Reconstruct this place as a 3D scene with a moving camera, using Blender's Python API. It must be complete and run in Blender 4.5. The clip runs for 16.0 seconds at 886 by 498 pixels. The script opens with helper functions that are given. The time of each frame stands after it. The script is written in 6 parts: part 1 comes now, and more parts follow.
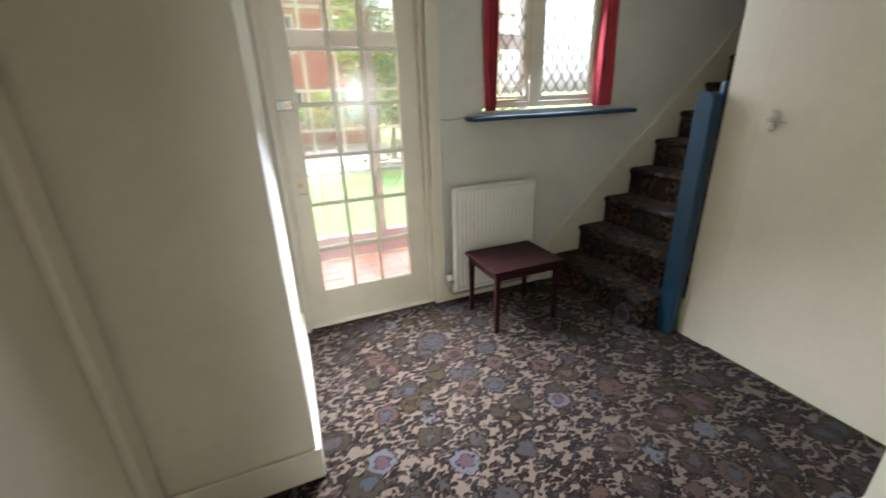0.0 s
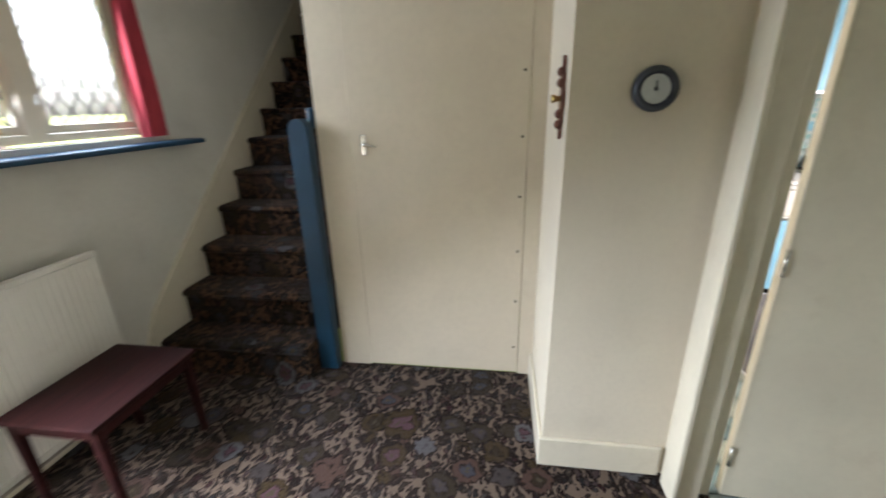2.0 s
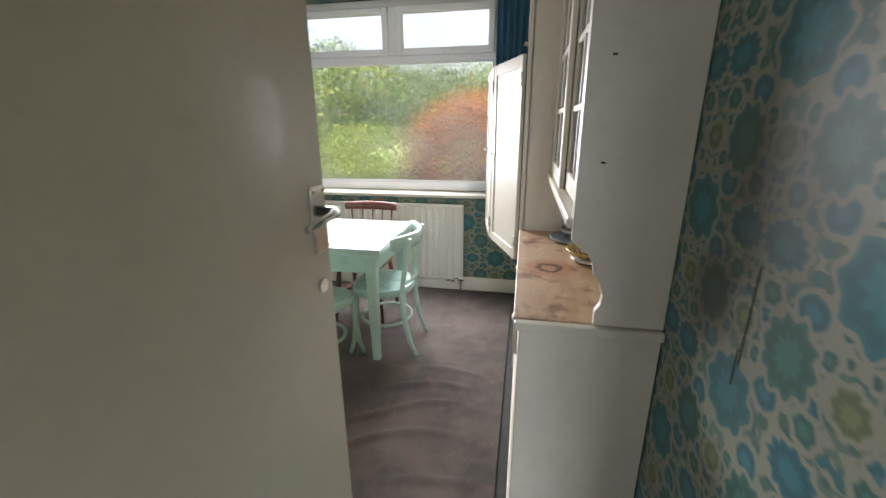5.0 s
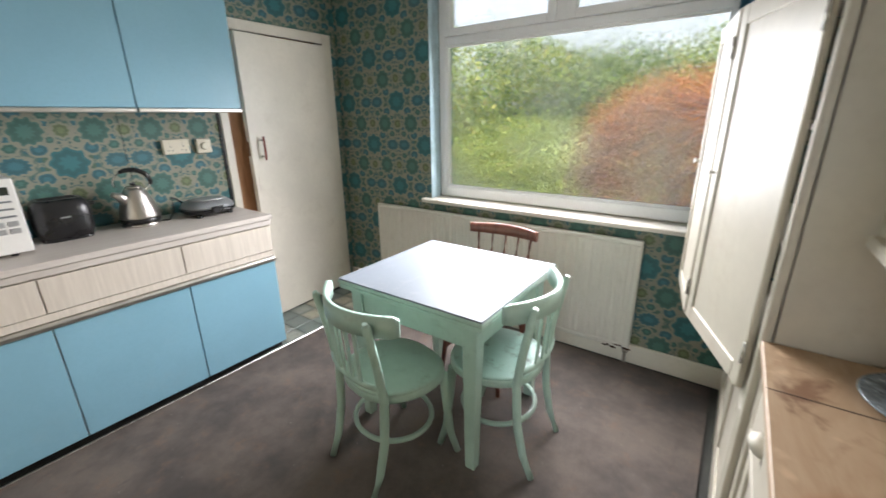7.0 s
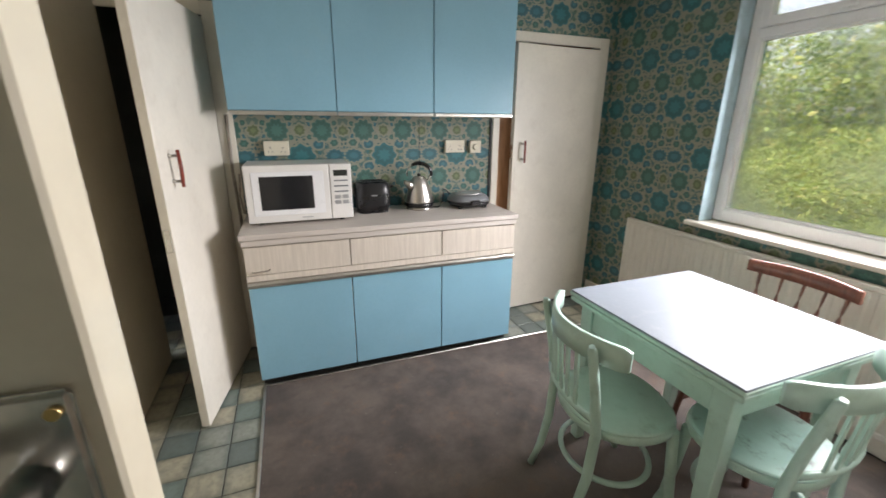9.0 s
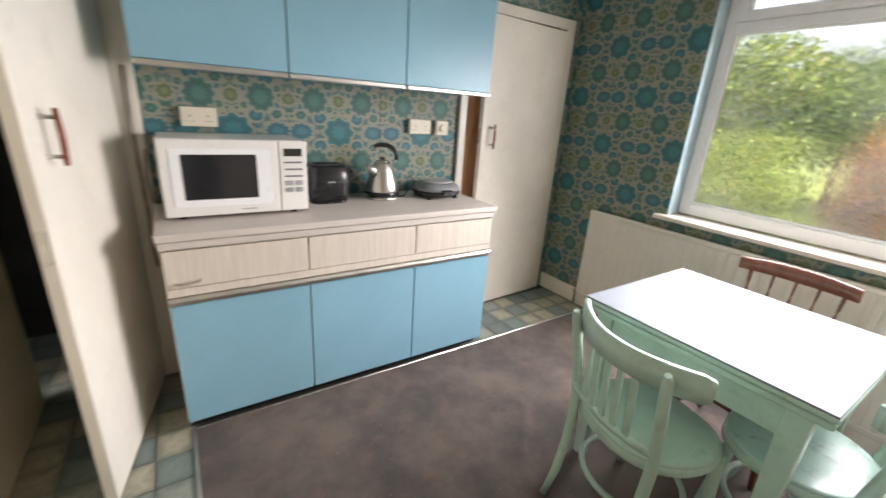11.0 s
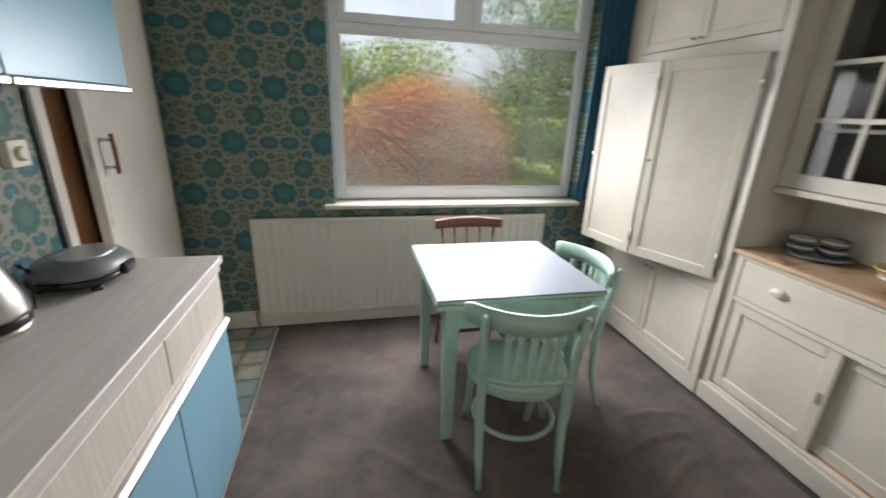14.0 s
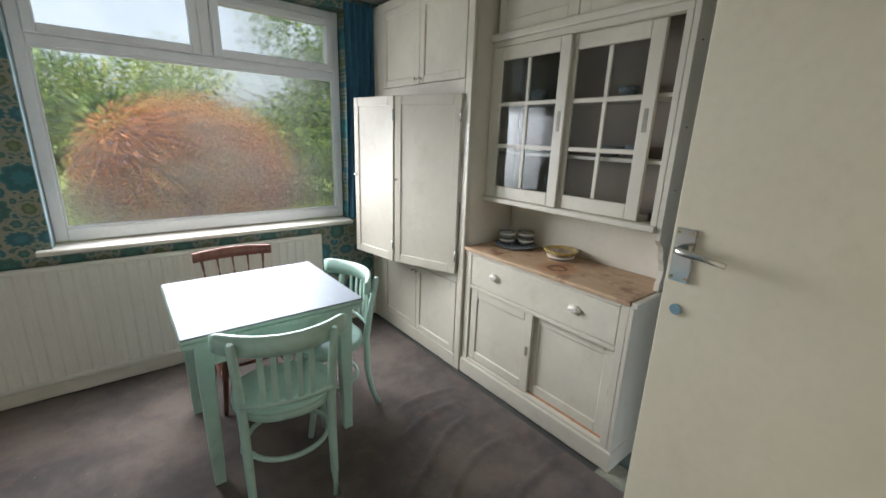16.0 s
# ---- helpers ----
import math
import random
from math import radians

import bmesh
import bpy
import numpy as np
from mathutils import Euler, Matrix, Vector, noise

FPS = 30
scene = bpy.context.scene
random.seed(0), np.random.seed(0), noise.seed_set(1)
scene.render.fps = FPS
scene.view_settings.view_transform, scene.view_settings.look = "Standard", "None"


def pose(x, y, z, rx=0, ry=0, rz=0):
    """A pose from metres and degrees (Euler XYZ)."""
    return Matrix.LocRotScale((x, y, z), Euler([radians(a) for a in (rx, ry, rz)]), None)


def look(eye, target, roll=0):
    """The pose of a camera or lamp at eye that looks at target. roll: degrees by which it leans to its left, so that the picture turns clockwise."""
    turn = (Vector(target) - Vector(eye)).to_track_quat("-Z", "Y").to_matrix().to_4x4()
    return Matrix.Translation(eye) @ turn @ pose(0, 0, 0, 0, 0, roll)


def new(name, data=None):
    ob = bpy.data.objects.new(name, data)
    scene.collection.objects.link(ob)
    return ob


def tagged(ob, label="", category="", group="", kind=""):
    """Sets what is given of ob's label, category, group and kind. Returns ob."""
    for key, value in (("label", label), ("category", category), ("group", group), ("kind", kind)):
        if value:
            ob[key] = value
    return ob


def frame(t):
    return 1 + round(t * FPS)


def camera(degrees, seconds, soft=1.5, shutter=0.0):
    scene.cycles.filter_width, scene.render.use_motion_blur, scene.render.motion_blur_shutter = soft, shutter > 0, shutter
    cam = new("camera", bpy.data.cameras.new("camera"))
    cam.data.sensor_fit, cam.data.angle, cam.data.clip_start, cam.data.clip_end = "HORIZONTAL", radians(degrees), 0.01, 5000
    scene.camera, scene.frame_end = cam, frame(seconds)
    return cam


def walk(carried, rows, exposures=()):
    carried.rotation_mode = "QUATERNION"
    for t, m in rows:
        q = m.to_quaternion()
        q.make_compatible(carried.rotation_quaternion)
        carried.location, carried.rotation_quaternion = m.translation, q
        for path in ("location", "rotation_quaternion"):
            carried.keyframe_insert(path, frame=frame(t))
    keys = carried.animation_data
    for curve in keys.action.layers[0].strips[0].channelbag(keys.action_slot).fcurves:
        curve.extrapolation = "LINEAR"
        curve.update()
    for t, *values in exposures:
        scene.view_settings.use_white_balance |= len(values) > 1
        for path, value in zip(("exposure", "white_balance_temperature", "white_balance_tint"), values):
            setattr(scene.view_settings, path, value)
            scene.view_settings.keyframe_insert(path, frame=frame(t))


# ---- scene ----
cam = camera(95.3, 16.0, 1.6, 0.4)
PATH = [
    (0, (0.081, 0.132, 1.484), (0.787, 1.859, 0.765), -1.9),
    (0.5, (0.148, 0.359, 1.488), (1.28, 1.848, 0.78), -1.4),
    (1, (0.166, 0.569, 1.496), (1.661, 1.704, 0.804), -1.1),
    (1.5, (0.165, 0.68, 1.501), (1.899, 1.422, 0.834), -1.1),
    (2, (0.28, 0.693, 1.499), (2.144, 0.96, 0.826), -1.3),
    (2.5, (0.49, 0.713, 1.456), (2.351, 0.378, 0.806), -0.8),
    (3, (0.722, 0.676, 1.469), (2.364, -0.25, 0.801), -0.4),
    (3.5, (0.889, 0.632, 1.471), (2.092, -0.825, 0.815), 0.3),
    (4, (0.979, 0.489, 1.451), (1.815, -1.221, 0.837), 0.9),
    (4.2, (1.003, 0.388, 1.477), (1.746, -1.376, 0.896), -0.2),
    (4.7, (1.084, 0.157, 1.468), (1.537, -1.702, 0.887), -0.2),
    (5.2, (1.118, -0.157, 1.463), (1.479, -2.026, 0.858), -0.5),
    (5.7, (1.135, -0.477, 1.457), (1.581, -2.320, 0.827), -0.6),
    (6.3, (1.179, -0.773, 1.448), (1.902, -2.525, 0.809), -0.7),
    (6.5, (1.194, -0.845, 1.462), (2.016, -2.55, 0.817), -0.6),
    (7, (1.254, -0.988, 1.47), (2.365, -2.531, 0.851), -0.8),
    (7.5, (1.276, -1.048, 1.467), (2.613, -2.409, 0.869), -0.3),
    (8, (1.299, -1.024, 1.468), (2.81, -2.188, 0.866), -0.1),
    (8.5, (1.303, -0.975, 1.476), (2.977, -1.895, 0.882), 0.1),
    (8.7, (1.306, -0.954, 1.481), (3.029, -1.777, 0.885), 0.2),
    (9.2, (1.298, -1.035, 1.468), (3.127, -1.629, 0.872), 0.8),
    (9.75, (1.384, -1.159, 1.455), (3.252, -1.661, 0.843), 2.2),
    (10.3, (1.624, -1.069, 1.442), (3.411, -1.713, 0.811), 3.6),
    (10.8, (1.715, -0.794, 1.429), (3.339, -1.697, 0.79), 4.3),
    (11, (1.775, -0.811, 1.424), (3.346, -1.867, 0.778), 3.9),
    (11.5, (2.073, -0.975, 1.414), (3.334, -2.366, 0.723), 3.6),
    (12, (2.326, -1.052, 1.402), (3.304, -2.649, 0.699), 3.0),
    (12.5, (2.617, -1.056, 1.449), (3.284, -2.806, 0.745), 2.7),
    (13, (2.816, -1.066, 1.442), (3.207, -2.902, 0.752), 1.9),
    (13.5, (2.957, -0.946, 1.446), (2.983, -2.836, 0.791), 1.8),
    (14, (2.994, -0.679, 1.492), (2.572, -2.525, 0.849), 2.1),
    (14.5, (2.924, -0.529, 1.502), (2.1, -2.233, 0.855), 1.9),
    (15, (2.83, -0.422, 1.487), (1.733, -1.968, 0.848), 1.7),
    (15.5, (2.797, -0.406, 1.509), (1.577, -1.875, 0.912), 1.9),
    (16, (2.776, -0.42, 1.546), (1.566, -1.921, 1.017), 2.0),
]
walk(cam, [(t, look(eye, target, roll)) for t, eye, target, roll in PATH],
     [(0.0, 2.25, 6000, 10), (1.0, 2.15, 6000, 10), (1.5, 2.30, 6100, 11), (2.5, 2.50, 6100, 12), (3.0, 2.40, 5700, 12), (3.5, 1.85, 5850, 13), (4.2, 1.50, 6100, 13), (6.3, 1.40, 6250, 10), (8.5, 1.25, 6400, 12),
      (11.0, 1.52, 6550, 14), (12.0, 1.25, 6500, 12), (13.0, 1.02, 6350, 11), (15.0, 0.97, 6100, 9), (16.0, 0.97, 6000, 8)])

# ---- light ----
world = bpy.data.worlds.new("world")
scene.world = world
world.use_nodes = True
wn = world.node_tree.nodes
sky = wn.new("ShaderNodeTexSky")
sky.sky_type, sky.sun_disc = "NISHITA", False
sky.sun_elevation, sky.sun_rotation = radians(66), radians(0)
sky.dust_density, sky.air_density = 4.0, 1.0
overcast = wn.new("ShaderNodeHueSaturation")
overcast.inputs["Saturation"].default_value = 0.35
world.node_tree.links.new(sky.outputs["Color"], overcast.inputs["Color"])
world.node_tree.links.new(overcast.outputs["Color"], wn["Background"].inputs["Color"])
wn["Background"].inputs["Strength"].default_value = 0.15

sun_data = bpy.data.lights.new("sun", "SUN")
sun_data.energy, sun_data.angle, sun_data.color = 5.0, radians(30), (1.0, 0.97, 0.92)
sun = new("sun", sun_data)
sun.matrix_world = look((2, 5.3, 12), (2.0, 0, 0))


def window_light(name, place, target, w, h, watts, color, spread=180):
    d = bpy.data.lights.new(name, "AREA")
    d.shape, d.size, d.size_y, d.energy, d.color = "RECTANGLE", w, h, watts, color
    d.spread = radians(spread)
    ob = new(name, d)
    ob.matrix_world = look(place, target)
    return ob


window_light("kitchen_window_light", (2.36, -3.345, 1.46), (2.36, -2.345, 0.80), 1.30, 0.80, 20, (1.0, 0.97, 0.98), 125)
window_light("kitchen_window_glow", (2.22, -3.50, 1.46), (2.22, -2.50, 1.44), 1.62, 0.90, 11, (1.0, 0.97, 0.99), 180)
window_light("front_door_light", (0.58, 2.53, 1.15), (0.58, 1.75, 0.42), 0.60, 0.5, 12, (0.88, 0.95, 1.06), 110)
window_light("hall_window_light", (1.95, 2.69, 1.78), (1.95, 1.0, 1.5), 0.80, 0.65, 4.8, (0.88, 0.95, 1.06))


# ---- materials ----
class Nodes:
    """A small helper to write node trees as formulas."""

    def __init__(self, name):
        self.mat = bpy.data.materials.new(name)
        self.mat.use_nodes = True
        self.t = self.mat.node_tree
        self.bsdf = self.t.nodes["Principled BSDF"]

    def add(self, kind, **sets):
        n = self.t.nodes.new("ShaderNode" + kind)
        for k, v in sets.items():
            n.inputs[k].default_value = v
        return n

    def link(self, a, b):
        self.t.links.new(a, b)

    def put(self, socket, v):
        if isinstance(v, (int, float)):
            socket.default_value = v
        elif isinstance(v, tuple):
            socket.default_value = (*v, 1.0) if len(v) == 3 and len(socket.default_value) == 4 else v
        else:
            self.link(v, socket)

    def m(self, op, a, b=0.0, c=0.0):
        n = self.t.nodes.new("ShaderNodeMath")
        n.operation = op
        for i, v in enumerate((a, b, c)):
            self.put(n.inputs[i], v)
        return n.outputs[0]

    def mix(self, fac, a, b, blend="MIX"):
        n = self.t.nodes.new("ShaderNodeMix")
        n.data_type, n.blend_type = "RGBA", blend
        self.put(n.inputs["Factor"], fac)
        self.put(n.inputs["A"], a)
        self.put(n.inputs["B"], b)
        return n.outputs["Result"]

    def coords(self, kind="Object"):
        return self.t.nodes.new("ShaderNodeTexCoord").outputs[kind]

    def world_place(self):
        return self.t.nodes.new("ShaderNodeNewGeometry").outputs["Position"]

    def stretch(self, vec, s, rot=(0, 0, 0)):
        n = self.t.nodes.new("ShaderNodeMapping")
        n.inputs["Scale"].default_value, n.inputs["Rotation"].default_value = s, rot
        self.link(vec, n.inputs["Vector"])
        return n.outputs["Vector"]

    def noise(self, vec, scale, detail=4.0, rough=0.55, dist=0.0):
        n = self.add("TexNoise", Scale=scale, Detail=detail, Roughness=rough, Distortion=dist)
        self.link(vec, n.inputs["Vector"])
        return n

    def voronoi(self, vec, scale, feature="F1", rnd=1.0):
        n = self.t.nodes.new("ShaderNodeTexVoronoi")
        n.feature = feature
        n.inputs["Scale"].default_value, n.inputs["Randomness"].default_value = scale, rnd
        self.link(vec, n.inputs["Vector"])
        return n

    def ramp(self, fac, stops, mode="LINEAR"):
        n = self.t.nodes.new("ShaderNodeValToRGB")
        n.color_ramp.interpolation = mode
        e = n.color_ramp.elements
        while len(e) < len(stops):
            e.new(0.5)
        for el, (p, c) in zip(e, stops):
            el.position = p
            el.color = (c, c, c, 1) if isinstance(c, (int, float)) else (*c, 1)
        self.link(fac, n.inputs["Fac"])
        return n.outputs["Color"]

    def step(self, v, lo, hi):
        n = self.t.nodes.new("ShaderNodeMapRange")
        n.interpolation_type = "SMOOTHSTEP"
        self.put(n.inputs["Value"], v)
        n.inputs["From Min"].default_value, n.inputs["From Max"].default_value = lo, hi
        return n.outputs["Result"]

    def bump(self, height, strength, dist=0.002):
        n = self.add("Bump", Strength=strength, Distance=dist)
        self.link(height, n.inputs["Height"])
        self.link(n.outputs["Normal"], self.bsdf.inputs["Normal"])

    def base(self, c, rough=0.5, metal=0.0):
        self.put(self.bsdf.inputs["Base Color"], c)
        self.put(self.bsdf.inputs["Roughness"], rough)
        self.bsdf.inputs["Metallic"].default_value = metal
        return self.mat


def surface(name, color, rough=0.5, var=0.15, scale=3.0, fine=60.0, bump=0.15, metal=0.0, dirt=None, dirt_amount=0.3, dist=0.0015, coat=0.0):
    """A painted or plain surface: broad tone changes, fine grain, a few marks of dirt."""
    n = Nodes(name)
    p = n.world_place()
    broad = n.noise(p, scale, 5).outputs["Fac"]
    grain = n.noise(p, fine, 4).outputs["Fac"]
    dark = tuple(c * (1 - var) for c in color)
    light = tuple(min(1, c * (1 + var * 0.6)) for c in color)
    col = n.mix(n.step(broad, 0.3, 0.7), dark, light)
    col = n.mix(n.m("MULTIPLY", n.step(grain, 0.35, 0.75), 0.25), col, tuple(c * 0.85 for c in color))
    if dirt:
        spot = n.noise(p, scale * 2.3, 8, 0.7).outputs["Fac"]
        col = n.mix(n.m("MULTIPLY", n.step(spot, 0.52, 0.72), dirt_amount), col, dirt)
    n.bump(grain, bump, dist)
    n.base(col, n.m("ADD", n.m("MULTIPLY", broad, 0.16), rough - 0.08), metal)
    n.bsdf.inputs["Coat Weight"].default_value = coat
    return n.mat


def wallpaper(name, axis):
    """Floral wallpaper in teal, green and cream; axis: the horizontal direction of its wall."""
    n = Nodes(name)
    sep = n.t.nodes.new("ShaderNodeSeparateXYZ")
    wobble = n.noise(n.world_place(), 42.0, 3).outputs["Color"]
    shift = n.t.nodes.new("ShaderNodeVectorMath")
    shift.operation = "MULTIPLY_ADD"
    n.link(wobble, shift.inputs[0])
    shift.inputs[1].default_value = (0.017, 0.017, 0.017)
    n.link(n.world_place(), shift.inputs[2])
    n.link(shift.outputs[0], sep.inputs[0])
    h, z = sep.outputs[axis], sep.outputs["Z"]
    W, H = 0.265, 0.32
    u, v = n.m("PINGPONG", h, W), n.m("PINGPONG", z, H)
    cell = n.t.nodes.new("ShaderNodeCombineXYZ")
    n.link(u, cell.inputs[0])
    n.link(v, cell.inputs[1])
    teal, green, blue, lime = (0.024, 0.142, 0.158), (0.05, 0.145, 0.12), (0.036, 0.142, 0.172), (0.14, 0.175, 0.08)
    cream = (0.265, 0.262, 0.20)
    small = n.voronoi(cell.outputs[0], 30.0, "F1", 0.85)
    fill = n.ramp(small.outputs["Color"],
                  [(0.0, (0.04, 0.115, 0.107)), (0.4, (0.042, 0.138, 0.15)), (0.7, (0.072, 0.135, 0.09)), (0.85, (0.034, 0.12, 0.142))], "CONSTANT")
    col = n.mix(n.step(small.outputs["Distance"], 0.47, 0.42), cream, fill)
    vine = n.voronoi(cell.outputs[0], 14.0, "DISTANCE_TO_EDGE").outputs["Distance"]
    col = n.mix(n.m("MULTIPLY", n.step(vine, 0.085, 0.05), 0.75), col, (0.07, 0.15, 0.125))
    motifs = [(0, 0, 0.074, 1.08, teal, 8), (W, H, 0.074, 1.08, teal, 8), (0.205, 0.0, 0.040, 1.45, blue, 12), (W - 0.205, H, 0.040, 1.45, blue, 12),
              (0.105, 0.072, 0.030, 1.0, blue, 2), (W - 0.105, H - 0.072, 0.030, 1.0, blue, 2), (0, 0.162, 0.030, 1.05, lime, 8), (W, H - 0.162, 0.030, 1.05, lime, 8),
              (0.055, 0.118, 0.017, 0.85, green, 2), (W - 0.055, H - 0.118, 0.017, 0.85, green, 2), (0.062, 0.205, 0.022, 0.8, blue, 6), (W - 0.062, H - 0.205, 0.022, 0.8, blue, 6),
              (0.205, 0.082, 0.021, 1.2, green, 6), (W - 0.205, H - 0.082, 0.021, 1.2, green, 6), (0.133, 0.16, 0.064, 1.0, green, 10)]
    for cu, cv, r, sx, c, petals in motifs:
        a = n.m("DIVIDE", n.m("SUBTRACT", u, cu), sx)
        b = n.m("SUBTRACT", v, cv)
        d = n.m("SQRT", n.m("ADD", n.m("MULTIPLY", a, a), n.m("MULTIPLY", b, b)))
        lob = n.m("MULTIPLY", n.m("COSINE", n.m("MULTIPLY", n.m("ARCTAN2", b, a), float(petals))), r * 0.085)
        d = n.m("SUBTRACT", d, lob)
        col = n.mix(n.step(d, r + 0.013, r + 0.009), col, cream)
        inner = n.mix(n.step(d, r * 0.40, r * 0.58), tuple(x * 1.2 for x in c), tuple(x * 0.78 for x in c))
        inner = n.mix(n.step(d, r * 0.80, r * 0.90), inner, tuple(x * 1.05 for x in c))
        col = n.mix(n.step(d, r + 0.002, r - 0.002), col, inner)
    p = n.world_place()
    stain = n.noise(p, 2.2, 6, 0.6).outputs["Fac"]
    col = n.mix(n.m("MULTIPLY", n.step(stain, 0.52, 0.74), 0.3), col, (0.10, 0.10, 0.07))
    fade = n.noise(p, 6.0, 4).outputs["Fac"]
    col = n.mix(n.m("MULTIPLY", fade, 0.15), col, (0.17, 0.22, 0.19))
    for at, reach in (((0.69, -0.80, 1.35), 0.27), ((0.69, -0.93, 1.10), 0.17)):
        far = n.t.nodes.new("ShaderNodeVectorMath")
        far.operation = "DISTANCE"
        n.link(p, far.inputs[0])
        far.inputs[1].default_value = at
        edge = n.m("ADD", far.outputs["Value"], n.m("MULTIPLY", n.m("SUBTRACT", n.noise(p, 9.0, 5).outputs["Fac"], 0.5), 0.22))
        col = n.mix(n.m("MULTIPLY", n.step(edge, reach, 0.03), 0.62), col, (0.075, 0.062, 0.042))
    n.bump(n.noise(p, 160.0, 3).outputs["Fac"], 0.2, 0.001)
    return n.base(col, 0.55)


def floral_carpet(name, ground, k, rim=(0.025, 0.016, 0.014)):
    """Dense leaves and rosettes in brown, rose, slate and ochre on a paler ground."""
    n = Nodes(name)
    p = n.world_place()

    def warped(amount, scale):
        q = n.t.nodes.new("ShaderNodeVectorMath")
        q.operation = "MULTIPLY_ADD"
        n.link(n.noise(p, scale, 3).outputs["Color"], q.inputs[0])
        q.inputs[1].default_value = (amount, amount, amount)
        n.link(p, q.inputs[2])
        return n.stretch(q.outputs[0], (1, 1, 0.8))

    def channel(socket, i):
        sc = n.t.nodes.new("ShaderNodeSeparateColor")
        n.link(socket, sc.inputs[0])
        return sc.outputs[i]

    q = warped(0.10, 13.0)
    tones = [(0.0, (0.055 * k, 0.03 * k, 0.022 * k)), (0.26, (0.11 * k, 0.068 * k, 0.045 * k)), (0.44, (0.16 * k, 0.12 * k, 0.085 * k)), (0.56, (0.075 * k, 0.07 * k, 0.068 * k)),
             (0.68, (0.15 * k, 0.045 * k, 0.05 * k)), (0.76, (0.035, 0.022, 0.02)), (0.88, (0.22 * k, 0.19 * k, 0.16 * k))]
    col = ground
    for turn, scale, reach in ((0.5, 24.0, 0.50), (-0.7, 15.0, 0.43)):
        m = n.stretch(q, (1.0, 1.75, 1.3), (0, 0, turn))
        leaf = n.voronoi(m, scale, "F1", 0.9)
        d = n.m("DIVIDE", n.m("ADD", leaf.outputs["Distance"], n.m("MULTIPLY", n.m("SUBTRACT", n.noise(q, 60.0, 2).outputs["Fac"], 0.5), 0.22)), reach)
        f = n.ramp(channel(leaf.outputs["Color"], 0), tones, "CONSTANT")
        f = n.mix(n.step(d, 0.62, 0.8), f, rim)
        f = n.mix(n.step(d, 0.24, 0.16), f, tuple(0.55 * x for x in ground))
        col = n.mix(n.step(d, 1.03, 0.97), col, f)
    q = warped(0.05, 20.0)
    for scale, reach, seed in ((6.6, 0.46, 0), (2.6, 0.27, 1)):
        rose = n.voronoi(n.stretch(q, (1, 1, 1), (0, 0, 0.9 * seed)), scale, "F1", 0.85)
        lobes = n.m("MULTIPLY", n.m("SUBTRACT", n.noise(q, 46.0 if seed == 0 else 30.0, 2).outputs["Fac"], 0.5), 0.36 if seed == 0 else 0.3)
        d = n.m("DIVIDE", n.m("ADD", rose.outputs["Distance"], lobes), reach)
        tone = channel(rose.outputs["Color"], 1)
        outer = n.ramp(tone, [(0.0, (0.17 * k, 0.12 * k, 0.07 * k)), (0.3, (0.24 * k, 0.19 * k, 0.17 * k)), (0.5, (0.05, 0.028, 0.02)), (0.68, (0.22 * k, 0.14 * k, 0.055 * k)), (0.86, (0.07, 0.066, 0.068))], "CONSTANT")
        inner = n.ramp(tone, [(0.0, (0.035, 0.028, 0.028)), (0.25, (0.22 * k, 0.03, 0.035)), (0.55, (0.15 * k, 0.095 * k, 0.05 * k)), (0.8, (0.06, 0.03, 0.035))], "CONSTANT")
        f = n.mix(n.step(d, 0.44, 0.5), inner, rim)
        f = n.mix(n.step(d, 0.5, 0.58), f, outer)
        f = n.mix(n.step(d, 0.14, 0.2), (0.32 * k, 0.25 * k, 0.14 * k), f)
        f = n.mix(n.step(d, 0.84, 0.92), f, rim)
        col = n.mix(n.step(d, 1.02, 0.98), col, f)
    wear = n.noise(p, 1.4, 4).outputs["Fac"]
    col = n.mix(n.m("MULTIPLY", n.step(wear, 0.4, 0.7), 0.15), col, (0.07, 0.052, 0.042))
    n.bump(n.noise(p, 330.0, 3).outputs["Fac"], 0.8, 0.004)
    n.bsdf.inputs["Sheen Weight"].default_value, n.bsdf.inputs["Sheen Roughness"].default_value = 0.08, 0.35
    n.bsdf.inputs["Specular IOR Level"].default_value = 0.1
    return n.base(col, 0.95)


def plain_carpet(name):
    n = Nodes(name)
    p = n.world_place()
    broad = n.noise(p, 2.3, 8, 0.66).outputs["Fac"]
    col = n.mix(n.step(broad, 0.34, 0.68), (0.060, 0.051, 0.047), (0.165, 0.130, 0.108))
    spots = n.noise(p, 8.0, 8, 0.72).outputs["Fac"]
    col = n.mix(n.m("MULTIPLY", n.step(spots, 0.52, 0.7), 0.55), col, (0.20, 0.12, 0.078))
    dull = n.noise(n.stretch(p, (5.0, 1.3, 1), (0, 0, 0.5)), 3.0, 6, 0.7).outputs["Fac"]
    col = n.mix(n.m("MULTIPLY", n.step(dull, 0.55, 0.75), 0.5), col, (0.05, 0.043, 0.042))
    fluff = n.voronoi(p, 17.0, "F1").outputs["Distance"]
    col = n.mix(n.m("MULTIPLY", n.step(fluff, 0.06, 0.03), 0.75), col, (0.34, 0.31, 0.27))
    pile = n.noise(p, 230.0, 4, 0.8).outputs["Fac"]
    col = n.mix(n.m("MULTIPLY", n.step(pile, 0.3, 0.7), 0.55), col, (0.085, 0.075, 0.07))
    n.bump(pile, 0.7, 0.003)
    return n.base(col, 0.95)


